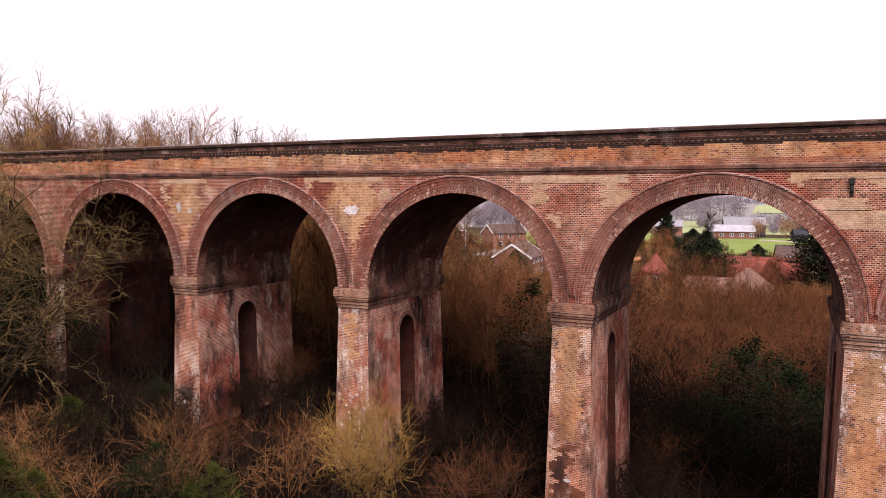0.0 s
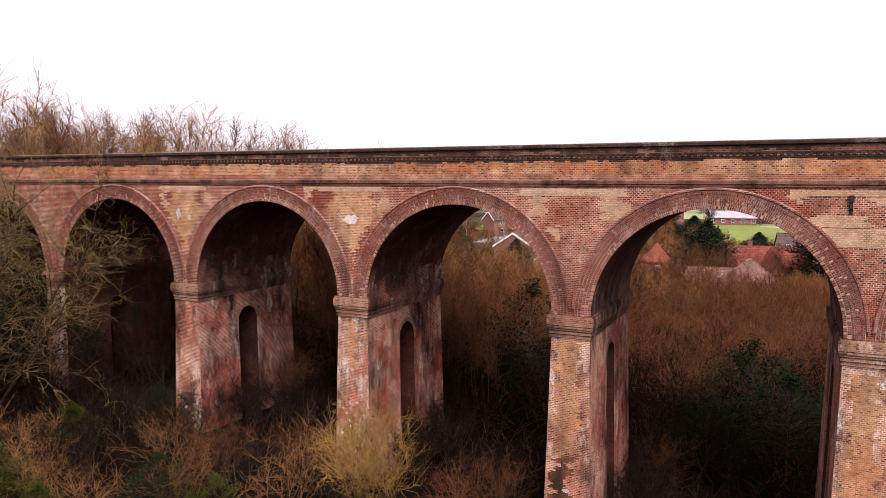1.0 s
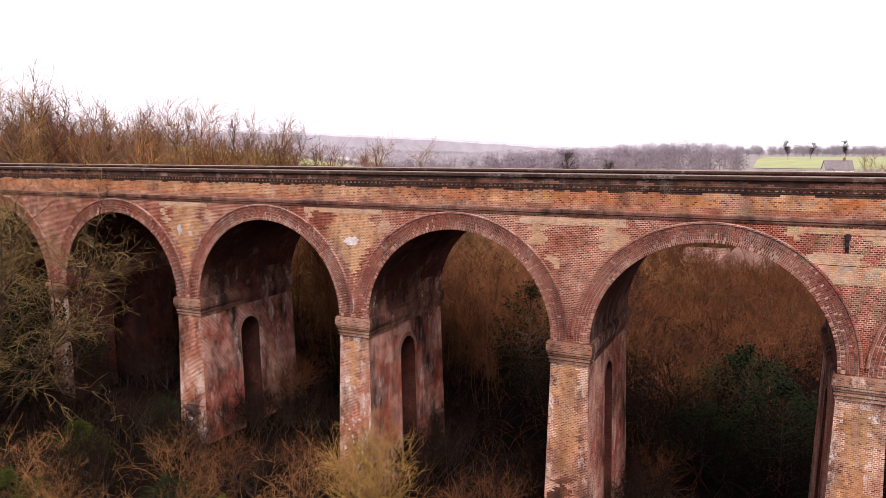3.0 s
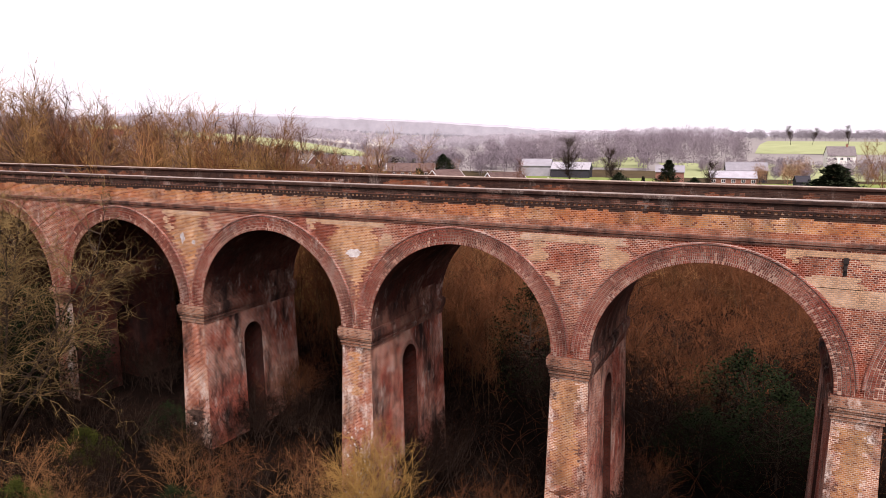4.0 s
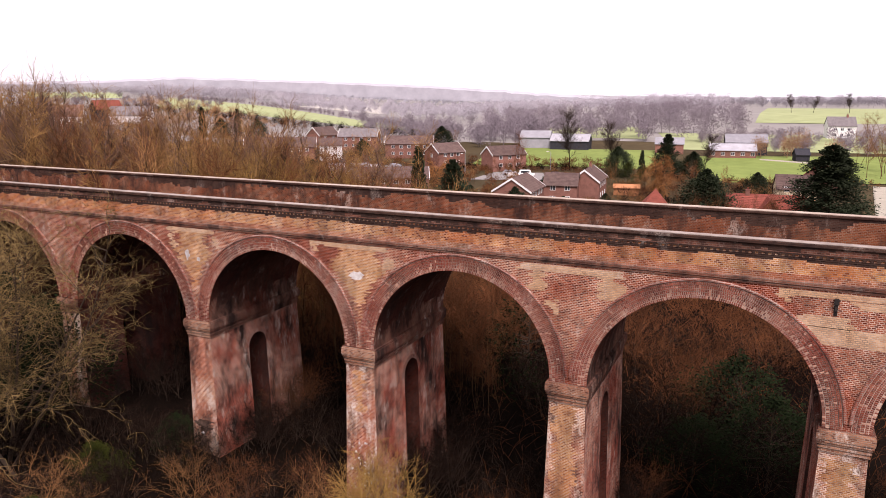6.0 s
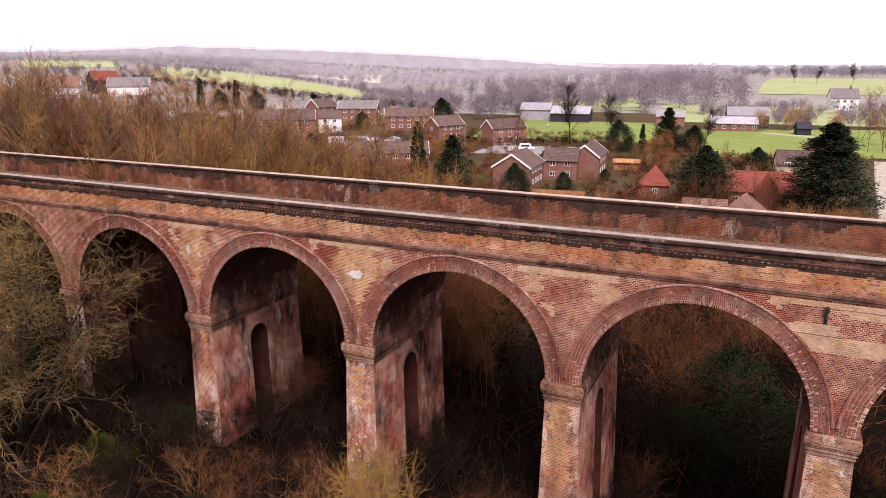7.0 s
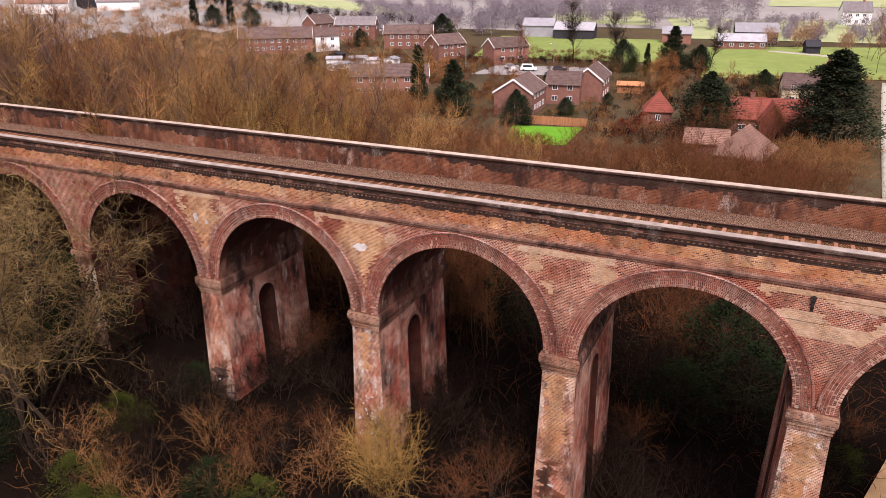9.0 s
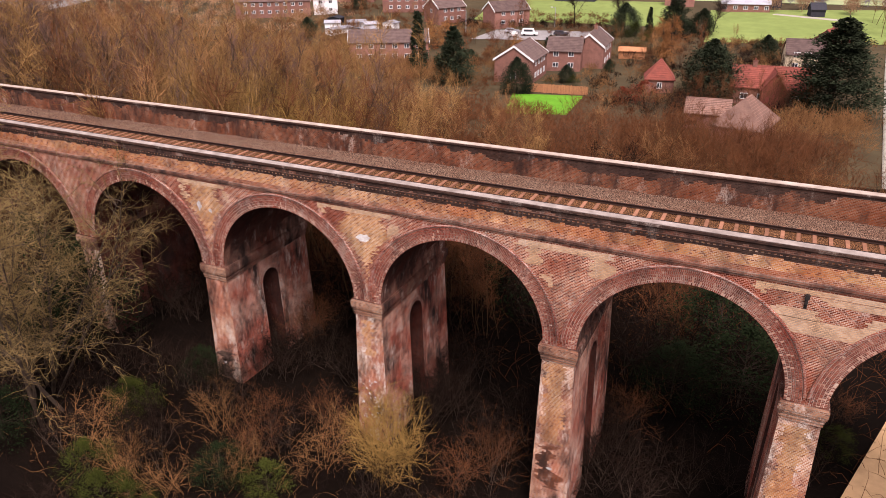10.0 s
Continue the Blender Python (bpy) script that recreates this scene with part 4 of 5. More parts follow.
# the near side, in front of the arches
for x, y, s in ((-41.0, -1.6, 1.4), (-44.5, -2.0, 1.7)):
    plant(IVY[0], x, y, s, 60 * x, 0, "", "", 1.2)
plant(T_LICHEN, -38.5, -7.3, 1.0, 20, 0, "", "", 1.12)
plant(T_LICHEN, -45.5, -5.5, 0.95, 200, 0, "", "", 1.2)
plant(B_OLIVE, -17.3, -2.4, 1.0, 0, 0, "", "", 1.2)
NEAR = ((B_TAN[0], -21.2, -3.4, 1.15), (B_RUST[0], -13.8, -0.9, 1.15), (B_TAN[1], -27.8, -4.2, 1.0), (B_RUST[1], -25.6, -2.4, 0.9), (B_TAN[0], -24.8, -6.6, 1.0),
        (B_UMBER[0], -33.2, -2.4, 1.0), (GREEN, -33.0, -5.4, 0.9), (IVY[0], -25.2, -7.2, 0.8), (IVY[1], -37.6, -10.8, 1.1), (B_UMBER[1], -33.6, -9.6, 1.0), (B_TAN[0], -29.6, -9.4, 0.9),
        (GREEN, -29.0, -11.5, 0.9), (B_UMBER[0], -36.2, -3.0, 1.2), (B_UMBER[1], -40.4, -2.2, 1.2), (B_RUST[0], -22.6, -0.6, 0.9), (B_UMBER[0], -16.0, -5.4, 0.8), (B_RUST[1], -12.6, -4.4, 0.85),
        (B_UMBER[1], -40.0, -7.0, 1.2), (IVY[1], -42.0, -4.5, 1.2), (B_RUST[2], -44.5, -8.5, 1.2), (B_UMBER[1], -6.4, -1.2, 0.8), (B_UMBER[0], -4.2, -2.6, 0.75), (IVY[0], -6.8, -3.6, 0.7))
for proto, x, y, s in NEAR:
    plant(proto, x, y, 0.76 * s, rng.uniform(0, 360), 0, "", "scrub in front of the viaduct")

for i in range(34):
    x, y = rng.uniform(-52, -11), rng.uniform(-14, -1.5)
    if abs(x + 19.6) < 1.2:
        continue
    plant(rng.choice(B_UMBER), x, y, rng.uniform(0.45, 0.8), rng.uniform(0, 360), 0, "", "scrub in front of the viaduct")

for x, y, s in ((-31.9, -1.0, 0.6), (-30.6, -1.5, 0.55), (-29.4, -0.9, 0.6), (-29.0, 1.2, 0.6), (-28.8, 3.0, 0.65)):
    plant(IVY[1] if x < -31 else B_UMBER[0], x, y, s, 50 * x, 0, "", "scrub in front of the viaduct")

own = random.Random(77)
for proto, x, y, s in ((B_TAN[1], -33.4, -8.6, 1.0), (B_TAN[0], -30.4, -9.0, 0.9), (B_TAN[1], -26.8, -9.6, 0.85), (B_RUST[0], -24.4, -4.8, 1.0), (GREEN, -31.4, -10.3, 0.9), (GREEN, -22.6, -6.6, 0.8), (GREEN, -34.2, -5.0, 0.7), (GREEN, -27.4, -11.2, 0.8), (GREEN, -32.6, -6.6, 0.6), (B_RUST[2], -20.6, -1.6, 1.05), (B_RUST[0], -12.2, 0.6, 1.2)):
    plant(proto, x, y, 0.76 * s, own.uniform(0, 360), 0, "", "scrub in front of the viaduct")

# under and behind the arches
for x, y, s in ((-12.0, 60.0, 0.8), (-8.5, 66.0, 0.78), (-5.0, 58.0, 0.72), (-10.2, 72.0, 0.82), (-13.6, 75.0, 0.8), (-1.5, 64.0, 0.62), (1.5, 56.0, 0.55), (-15.0, 70.0, 0.78), (-18.5, 62.0, 0.6), (-6.5, 72.0, 0.74), (-2.5, 74.0, 0.7), (3.0, 70.0, 0.6)):
    plant(T_RUST[int(x) % 2], x, y, s, 70 * y, 0, "", "scrub behind the viaduct", 1.05)
plant(IVY[0], -17.4, 20.0, 1.75, 40, 0, "", "", 1.1)
plant(IVY[1], -2.4, 19.5, 1.7, 10)
plant(IVY[0], -0.4, 15.5, 1.5, 200)
plant(IVY[1], -4.6, 14.0, 1.1, 90)
plant(GREEN, 5.4, 13.4, 0.6, 30)
plant(B_UMBER[0], 4.2, 14.8, 0.8, 80)
plant(B_RUST[0], 6.0, 17.0, 0.6, 10)
plant(B_UMBER[1], 3.8, 10.4, 0.7, 190)
for i in range(105):
    x, y = rng.uniform(-30, 22), 10.5 + 70 * rng.random() ** 1.25
    if (x > 4.5 and y < 32) or (-56 < x < -34 and y > 92):
        continue
    # Close behind the arches only umber bushes: the viaduct's shade as twig colour.
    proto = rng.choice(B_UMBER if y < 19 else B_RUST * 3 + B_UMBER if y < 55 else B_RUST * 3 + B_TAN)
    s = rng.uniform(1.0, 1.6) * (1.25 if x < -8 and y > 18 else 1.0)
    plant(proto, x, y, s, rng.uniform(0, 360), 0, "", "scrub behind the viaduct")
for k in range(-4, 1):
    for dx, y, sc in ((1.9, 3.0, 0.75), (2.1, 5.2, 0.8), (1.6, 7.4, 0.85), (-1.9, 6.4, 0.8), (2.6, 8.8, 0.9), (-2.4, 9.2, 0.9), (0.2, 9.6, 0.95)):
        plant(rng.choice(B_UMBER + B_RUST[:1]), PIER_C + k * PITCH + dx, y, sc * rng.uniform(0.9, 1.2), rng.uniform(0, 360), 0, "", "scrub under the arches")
# Umber scrub again, its near-black colour holding the shade under the arches.
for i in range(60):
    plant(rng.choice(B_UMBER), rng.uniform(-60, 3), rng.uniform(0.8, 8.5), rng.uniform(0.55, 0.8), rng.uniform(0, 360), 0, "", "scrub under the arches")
def canopy(x, y):
    """Height of the treetops behind the viaduct."""
    top = float(np.interp(x, [-90, -65, -53, -42, -36, -31, -26, -20, -12], [25.0, 24.3, 23.7, 22.6, 20.4, 17.6, 15.2, 13.0, 10.0]))
    return top - 0.16 * max(0.0, y - 16)


for i in range(190):
    x = -18 - 84 * rng.random()
    y = rng.uniform(11.0, 26) if i % 2 else rng.uniform(20, 34 + 40 * smooth(-26, -80, x))
    tall = (canopy(x, y) - (0.0 if i % 3 == 1 else 2.4) - ground_height(x, y)) * rng.uniform(0.82, 0.97)
    proto = rng.choice(T_OLIVE * 3 + T_RUST + T_TAN) if x < -37 or y > 24 else rng.choice(T_RUST)
    s = tall / 9.6
    plant(proto, x, y, min(s, 1.6), rng.uniform(0, 360), 0, "", "bare wood behind the viaduct", s / min(s, 1.6))
def grove(name, members, label):
    """Far trees past counting, joined into one mesh with the materials of their kinds."""
    coords, corners, starts, slots, mats, at, first = [], [], [], [], [], 0, 0
    for proto, x, y, scale, yaw in members:
        m = pose(x, y, ground_height(x, y) + 0.05, 0, 0, yaw) @ Matrix.Scale(scale, 4)
        for child in proto.children:
            me = child.data
            co, idx, st = np.empty(3 * len(me.vertices)), np.empty(len(me.loops), dtype=np.int32), np.empty(len(me.polygons), dtype=np.int32)
            me.vertices.foreach_get("co", co)
            me.loops.foreach_get("vertex_index", idx)
            me.polygons.foreach_get("loop_start", st)
            if me.materials[0] not in mats:
                mats.append(me.materials[0])
            coords.append(co.reshape(-1, 3) @ np.array(m.to_3x3()).T + np.array(m.translation))
            corners.append(idx + at)
            starts.append(st + first)
            slots.append(np.full(len(st), mats.index(me.materials[0]), dtype=np.int32))
            at += len(me.vertices)
            first += len(me.loops)
    me = bpy.data.meshes.new(name)
    me.vertices.add(at)
    me.loops.add(first)
    me.polygons.add(sum(len(v) for v in starts))
    me.vertices.foreach_set("co", np.concatenate(coords).ravel())
    me.loops.foreach_set("vertex_index", np.concatenate(corners))
    me.polygons.foreach_set("loop_start", np.concatenate(starts))
    me.polygons.foreach_set("material_index", np.concatenate(slots))
    for mat in mats:
        me.materials.append(mat)
    me.update(calc_edges=True)
    me.validate()
    return tagged(new(name, me), label, "woods", "", "stuff")


members = []
for i in range(50):
    x = rng.uniform(-95, -24)
    proto = rng.choice(T_RUST + T_TAN + T_OLIVE)
    members.append((proto, x, rng.uniform(45, 100 - 0.2 * abs(x)), rng.uniform(0.5, 0.72), rng.uniform(0, 360)))
grove("bare_wood", members, "bare russet and tan wood between the viaduct and the houses")
members = []
for i in range(46):
    x, y = rng.uniform(-205, -112), rng.uniform(96, 152)
    if y < 60 - 0.46 * x:
        members.append((rng.choice(T_RUST + T_TAN), x, y, rng.uniform(0.55, 0.8), rng.uniform(0, 360)))
for i in range(16):
    members.append((rng.choice(T_RUST + T_TAN), rng.uniform(-302, -250), rng.uniform(158, 186), rng.uniform(0.5, 0.72), rng.uniform(0, 360)))
grove("bare_wood", members, "bare brown wood below the far houses")


def reach(proto):
    return max(v.co.z for c in proto.children for v in c.data.vertices)


for i in range(40):
    x = -35.5 - 46 * (i / 39) ** 1.1 + rng.uniform(-0.8, 0.8)
    y = rng.uniform(13, 25)
    top = float(np.interp(x, [-83, -71, -63, -54, -50.5, -47, -43, -39, -36], [27.5, 26.9, 25.6, 25.0, 23.6, 24.3, 23.7, 22.3, 20.8])) + 0.17 * (y - 18) - (0.0 if i % 2 else rng.uniform(0.3, 2.0))
    proto = T_SLIM[i % 3]
    tall = (top - ground_height(x, y)) / reach(proto)
    plant(proto, x, y, min(tall, 1.15), rng.uniform(0, 360), 0, "", "bare wood behind the viaduct", tall / min(tall, 1.15))
for i in range(16):
    x, y = rng.uniform(-47, -33), rng.uniform(15, 26)
    top = float(np.interp(x, [-47, -42, -38, -33], [21.6, 21.6, 20.6, 18.4])) - rng.uniform(0, 1.2)
    proto = T_GOLD[i % 2]
    tall = (top - ground_height(x, y)) / reach(proto)
    plant(proto, x, y, min(tall, 1.3), rng.uniform(0, 360), 0, "", "bare wood behind the viaduct", tall / min(tall, 1.3))
for i in range(9):
    plant(T_RUST[i % 2], -15 + 2.2 * i + rng.uniform(-0.7, 0.7), rng.uniform(101, 113), rng.uniform(0.62, 0.75), rng.uniform(0, 360), 0, "", "garden trees")
plant(T_TALL, -78, 24, 1.1, 0)
plant(T_TALL, -66, 30, 1.0, 90)
plant(T_TALL, -86, 14, 1.15, 200)


def brambles(count, region, seed, mat, label, length=1.6, r=0.009):
    rng = random.Random(seed)
    s = Soup()
    x0, x1, y0, y1 = region
    for _ in range(count):
        x, y = rng.uniform(x0, x1), rng.uniform(y0, y1)
        p = Vector((x, y, ground_height(x, y)))
        d = (Vector((0, 0, 1.0)) + rand_dir(rng) * rng.uniform(0.3, 1.4)).normalized()
        n = length * rng.uniform(0.5, 1.4)
        for k in range(3):
            q = p + d * n / 3
            if k < 2:
                s.tube(p, q, r * (1 - 0.25 * k), r * (0.75 - 0.25 * k))
            else:
                s.spike(p, q, r * 0.5)
            p = q
            d = (d + Vector((rng.gauss(0, 0.35), rng.gauss(0, 0.35), -0.35))).normalized()
    return tagged(raw("bramble_scrub", s.v, s.f, mat), label, "scrub", "", "stuff")


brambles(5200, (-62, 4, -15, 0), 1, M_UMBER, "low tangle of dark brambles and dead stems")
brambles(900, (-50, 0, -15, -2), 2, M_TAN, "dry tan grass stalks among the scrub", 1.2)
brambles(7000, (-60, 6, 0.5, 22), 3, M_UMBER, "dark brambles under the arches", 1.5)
def thicket(count, region, seed, mat, label, h=(3.0, 5.5), hairs=80, r=0.035, keep=lambda x, y: True):
    """Dense far undergrowth: fountains of stems past counting."""
    rng = random.Random(seed)
    s = Soup()
    x0, x1, y0, y1 = region
    for _ in range(count):
        x, y = rng.uniform(x0, x1), rng.uniform(y0, y1)
        if not keep(x, y):
            continue
        tall = rng.uniform(*h)
        base = Vector((x, y, ground_height(x, y)))
        for _ in range(hairs):
            d = (Vector((0, 0, 1)) + rand_dir(rng) * rng.uniform(0.1, 1.3)).normalized()
            m = base + d * tall * rng.uniform(0.3, 0.75)
            e = (d + 0.9 * Vector((rng.gauss(0, 0.7), rng.gauss(0, 0.7), rng.gauss(0.1, 0.6)))).normalized()
            s.spike(m, m + e * tall * rng.uniform(0.15, 0.36), r * rng.uniform(0.6, 1.3))
    return tagged(raw("thicket", s.v, s.f, mat), label, "scrub", "", "stuff")


CLEAR = lambda x, y: not ((x > 4.5 and y < 32) or (-53 < x < -35 and 92 < y < 116) or (-15 < x < -1 and 85 < y < 100) or x > 9.5)
thicket(330, (-40, 26, 22, 88), 21, M_RUST, "russet thicket between the viaduct and the gardens", (3.0, 5.5), 80, 0.035, CLEAR)
thicket(260, (-58, 26, 50, 112), 22, M_RUST, "tan thicket below the gardens", (2.5, 4.5), 80, 0.035, CLEAR)
thicket(60, (-17, 4, 62, 80), 26, M_RUST, "tall russet brush in front of the old barn", (6.5, 9.0), 110, 0.03)
thicket(40, (-2, 12, 88, 104), 27, M_TAN, "tan brush below the cedar", (4.0, 6.5), 90, 0.03)
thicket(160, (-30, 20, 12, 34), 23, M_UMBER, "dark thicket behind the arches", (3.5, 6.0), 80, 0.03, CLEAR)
thicket(240, (-95, -22, 12, 60), 24, M_RUST, "russet underwood among the bare trees", (4, 8), 80, 0.035)
thicket(160, (-125, -60, 60, 130), 25, M_TAN, "tan underwood at the edge of the gardens", (3, 6), 80, 0.04)
brambles(6500, (-60, 30, 9, 80), 4, M_RUST, "russet undergrowth behind the viaduct", 2.4, 0.02)


# ---- the village ----
def window(parent, x, y, z, w, h, face=-1, axis="y"):
    """A white frame with a dark pane, set on a wall."""
    t = 0.09
    bm = bmesh.new()
    for u0, u1, v0, v1 in ((-w / 2, w / 2, 0, t), (-w / 2, w / 2, h - t, h), (-w / 2, -w / 2 + t, t, h - t), (w / 2 - t, w / 2, t, h - t), (-t / 2, t / 2, t, h - t)):
        add_box(bm, u0, u1, -0.06, 0.02, v0, v1)
    frame_ob = part("window", bm, M_WHITE, parent, "white-framed window")
    frame_ob.matrix_basis = pose(x, y, z, 0, 0, 0 if axis == "y" and face < 0 else 180 if axis == "y" else 90 if face > 0 else -90)
    part("pane", boxes((-w / 2 + t, -t / 2, -0.02, 0.0, t, h - t), (t / 2, w / 2 - t, -0.02, 0.0, t, h - t)), M_PANE, frame_ob, "dark glass")
    return frame_ob


FOOT = []


def house(name, x, y, yaw, w, d, eave, ridge, wall, roof, label, hip=0.0, chimney=None, front=(), gable=(), barge=True, category="house", base=None, right=(), tiles=0):
    """A gabled or hipped house; its ridge runs along local x, its front faces local -y, its gables stand at the ends in x."""
    z = (ground_height(x, y) if base is None else base)
    t = thing(name, x, y, z, label, category, "", "", yaw)
    FOOT.append((x, y, 0.55 * max(w, d) + 1.0))
    hw, hd = w / 2, d / 2
    bm = bmesh.new()
    low = [bm.verts.new((a * hw, b * hd, -0.8)) for a, b in ((-1, -1), (1, -1), (1, 1), (-1, 1))]
    top = [bm.verts.new((a * hw, b * hd, eave)) for a, b in ((-1, -1), (1, -1), (1, 1), (-1, 1))]
    for i in range(4):
        bm.faces.new((low[i], low[(i + 1) % 4], top[(i + 1) % 4], top[i]))
    if hip == 0:
        l, r = bm.verts.new((-hw, 0, ridge - 0.1)), bm.verts.new((hw, 0, ridge - 0.1))
        bm.faces.new((top[0], l, top[3]))
        bm.faces.new((top[2], r, top[1]))
    part("wall", bm, wall, t)
    o, th = 0.35, 0.16
    slope = (ridge - eave) / hd
    er = eave - o * slope
    rx = hw + (0.25 if hip == 0 else 0.3)
    bm = bmesh.new()
    inner = hw + 0.25 if hip == 0 else max(0.05, hw - hip)
    for lift in (0, th):
        e = [bm.verts.new((a * rx, b * (hd + o), er + lift)) for a, b in ((-1, -1), (1, -1), (1, 1), (-1, 1))]
        l, r = bm.verts.new((-inner, 0, ridge + lift)), bm.verts.new((inner, 0, ridge + lift))
        fs = [(e[0], e[1], r, l), (e[2], e[3], l, r)] + ([(e[1], e[2], r), (e[3], e[0], l)] if hip else [])
        for f in fs:
            bm.faces.new(f)
        if lift:
            hi = e + [l, r]
        else:
            lo = e + [l, r]
    edge = [0, 1, 5, 2, 3, 4] if hip == 0 else [0, 1, 2, 3]
    for i in range(len(edge)):
        a, b = edge[i], edge[(i + 1) % len(edge)]
        bm.faces.new((lo[a], lo[b], hi[b], hi[a]))
    bmesh.ops.recalc_face_normals(bm, faces=bm.faces)
    roof_ob = part("roof", bm, roof, t)
    part("ridge_tiles", sweep_x([(-0.16, ridge + th - 0.05), (0, ridge + th + 0.1), (0.16, ridge + th - 0.05)], -inner, inner), roof, roof_ob)
    if tiles:
        for s in (-1, 1):
            rows = bmesh.new()
            for k in range(1, tiles):
                u = k / tiles
                yy, zz = s * (hd + o) * (1 - u), er + (ridge - er) * u + th
                half = rx + (inner - rx) * u
                add_box(rows, -half, half, min(yy, yy + s * 0.05), max(yy, yy + s * 0.05), zz - 0.03, zz + 0.025)
            tagged(part("tile_course", rows, roof, roof_ob), "", "", "", "stuff")
    if barge and hip == 0:
        for s in (-1, 1):
            bm = bmesh.new()
            for side in (-1, 1):
                a = [(s * (hw + 0.2), side * (hd + o), er - 0.12), (s * (hw + 0.2), 0, ridge - 0.12)]
                v = [bm.verts.new((px + dx, py, pz + dz)) for dx in (0, s * 0.09) for (px, py, pz) in a for dz in (-0.1, 0.36)]
                for q in ((0, 1, 3, 2), (4, 5, 7, 6), (0, 1, 5, 4), (2, 3, 7, 6), (0, 2, 6, 4), (1, 3, 7, 5)):
                    bm.faces.new([v[i] for i in q])
            bmesh.ops.recalc_face_normals(bm, faces=bm.faces)
            part("bargeboard", bm, M_WHITE, t, "white bargeboard")
    if chimney:
        for cx in chimney:
            ch = part("chimney", boxes((cx - 0.4, cx + 0.4, -0.35, 0.35, ridge - 0.8, ridge + 1.1), (cx - 0.46, cx + 0.46, -0.41, 0.41, ridge + 0.95, ridge + 1.1)), M_HBRICK, t)
            part("chimney_pot", boxes((cx - 0.14, cx + 0.14, -0.14, 0.14, ridge + 1.1, ridge + 1.5)), M_REDROOF, ch)
    for wx, wz, ww, wh in front:
        window(t, wx, -hd, wz, ww, wh)
    for wy, wz, ww, wh in gable:
        window(t, -hw, wy, wz, ww, wh, -1, "x")
    for wy, wz, ww, wh in right:
        window(t, hw, wy, wz, ww, wh, 1, "x")
    return t


ROW2 = lambda w, n, z: tuple((-w / 2 + w * (i + 0.5) / n, z, 1.3, 1.15) for i in range(n))
TWO = lambda w, n: ROW2(w, n, 1.0) + ROW2(w, n, 3.5)
house("house", -55.6, 126.3, 94, 13, 8.6, 5.0, 7.8, M_HBRICK, M_HROOF, "brown-roofed brick semi-detached house with white bargeboards", front=TWO(10, 4), gable=((0, 1.0, 1.2, 1.1),), tiles=9)
house("house", -49.6, 140.6, 10, 8, 8.0, 4.8, 7.2, M_HBRICK, M_HROOF, "brick link house with brown tiled roof", front=TWO(7, 2), barge=False, tiles=9)
house("house", -45.4, 150.4, 95, 14, 7.2, 5.2, 7.9, M_HBRICK, M_HROOF, "brick house with a gable end and white bargeboards", front=TWO(11, 3), chimney=(2.0,), tiles=9)
house("garden_pavilion", -24.8, 125.1, 12, 5.6, 5.6, 3.0, 6.4, M_HBRICK, M_REDROOF, "small brick pavilion with a steep red pyramid roof", hip=2.75, tiles=10, category="outbuilding", front=((0, 0.9, 1.0, 1.2),))
house("house", -3.6, 122.9, 5, 14, 7.5, 3.4, 6.6, M_HBRICK, M_REDROOF, "long house with red clay tile roof and brick chimneys", chimney=(-3.2,), front=TWO(12, 4)[:4], barge=False, tiles=12)
house("house_wing", -2.8, 119.2, 95, 5.5, 4.2, 3.6, 6.5, M_REDROOF, M_REDROOF, "cross wing with red clay tile gable", chimney=None, barge=False, tiles=9)
house("old_barn", -5.8, 92.1, 78, 10, 7.6, 3.2, 6.9, M_HBRICK, M_OLDROOF, "old barn with weathered clay tile roof and brick walls", hip=3.4, tiles=13, category="barn")
house("lean_to", -12.2, 98.9, 5, 7, 5, 2.8, 4.6, M_HBRICK, M_OLDROOF, "low outbuilding with weathered clay tiles", tiles=9, barge=False, category="outbuilding")
house("cottage", 2.3, 159.7, 8, 9, 6.5, 4.2, 7.0, M_CREAM, M_HROOF, "cream rendered cottage with brown tile roof", front=TWO(7, 3), barge=False, tiles=8)
house("cottage", 7.7, 173.9, 70, 9, 7, 4.6, 7.6, M_HBRICK, M_REDROOF, "brick cottage with orange tile roof", chimney=(0.0,), barge=False, tiles=8)
house("terrace_house", -94.7, 134.8, 29, 20, 8.5, 5.0, 7.4, M_HBRICK, M_HROOF, "brick terrace with dark brown roof and white windows", front=TWO(18, 6), tiles=9)
house("terrace_house", -171.5, 187.1, 36, 26, 9, 5.2, 8.4, M_HBRICK, M_HROOF, "long brick terrace with a dark brown roof", front=TWO(22, 8), gable=((0, 1.2, 1.2, 1.2),), tiles=9)
house("rendered_house", -156.9, 198.3, 36, 8.5, 8.5, 5.2, 7.6, M_WHITE, M_HROOF, "white rendered house end with brown roof", front=TWO(7, 2), barge=False, tiles=8)
house("house", -174.9, 219.6, 70, 10, 9, 5.2, 8.2, M_HBRICK, M_HROOF, "brick house with white bargeboards", front=TWO(8, 2), tiles=8)
house("house", -160.1, 224.4, 20, 16, 9, 5.2, 8.0, M_HBRICK, M_SLATE, "brick house with grey roof", front=TWO(13, 4), right=((0, 3.2, 1.2, 1.2),), tiles=8)
house("house", -130.5, 213.0, 25, 18, 9, 5.2, 7.8, M_HBRICK, M_HROOF, "brick house row with brown roof and white bargeboards", front=TWO(15, 5), right=((0, 3.2, 1.2, 1.2),), tiles=8)
house("house", -108.1, 197.0, 60, 11, 8.5, 5.0, 7.8, M_HBRICK, M_HROOF, "brick house with white gable boards", front=TWO(8, 3), gable=((0, 3.2, 1.2, 1.2),), tiles=8)
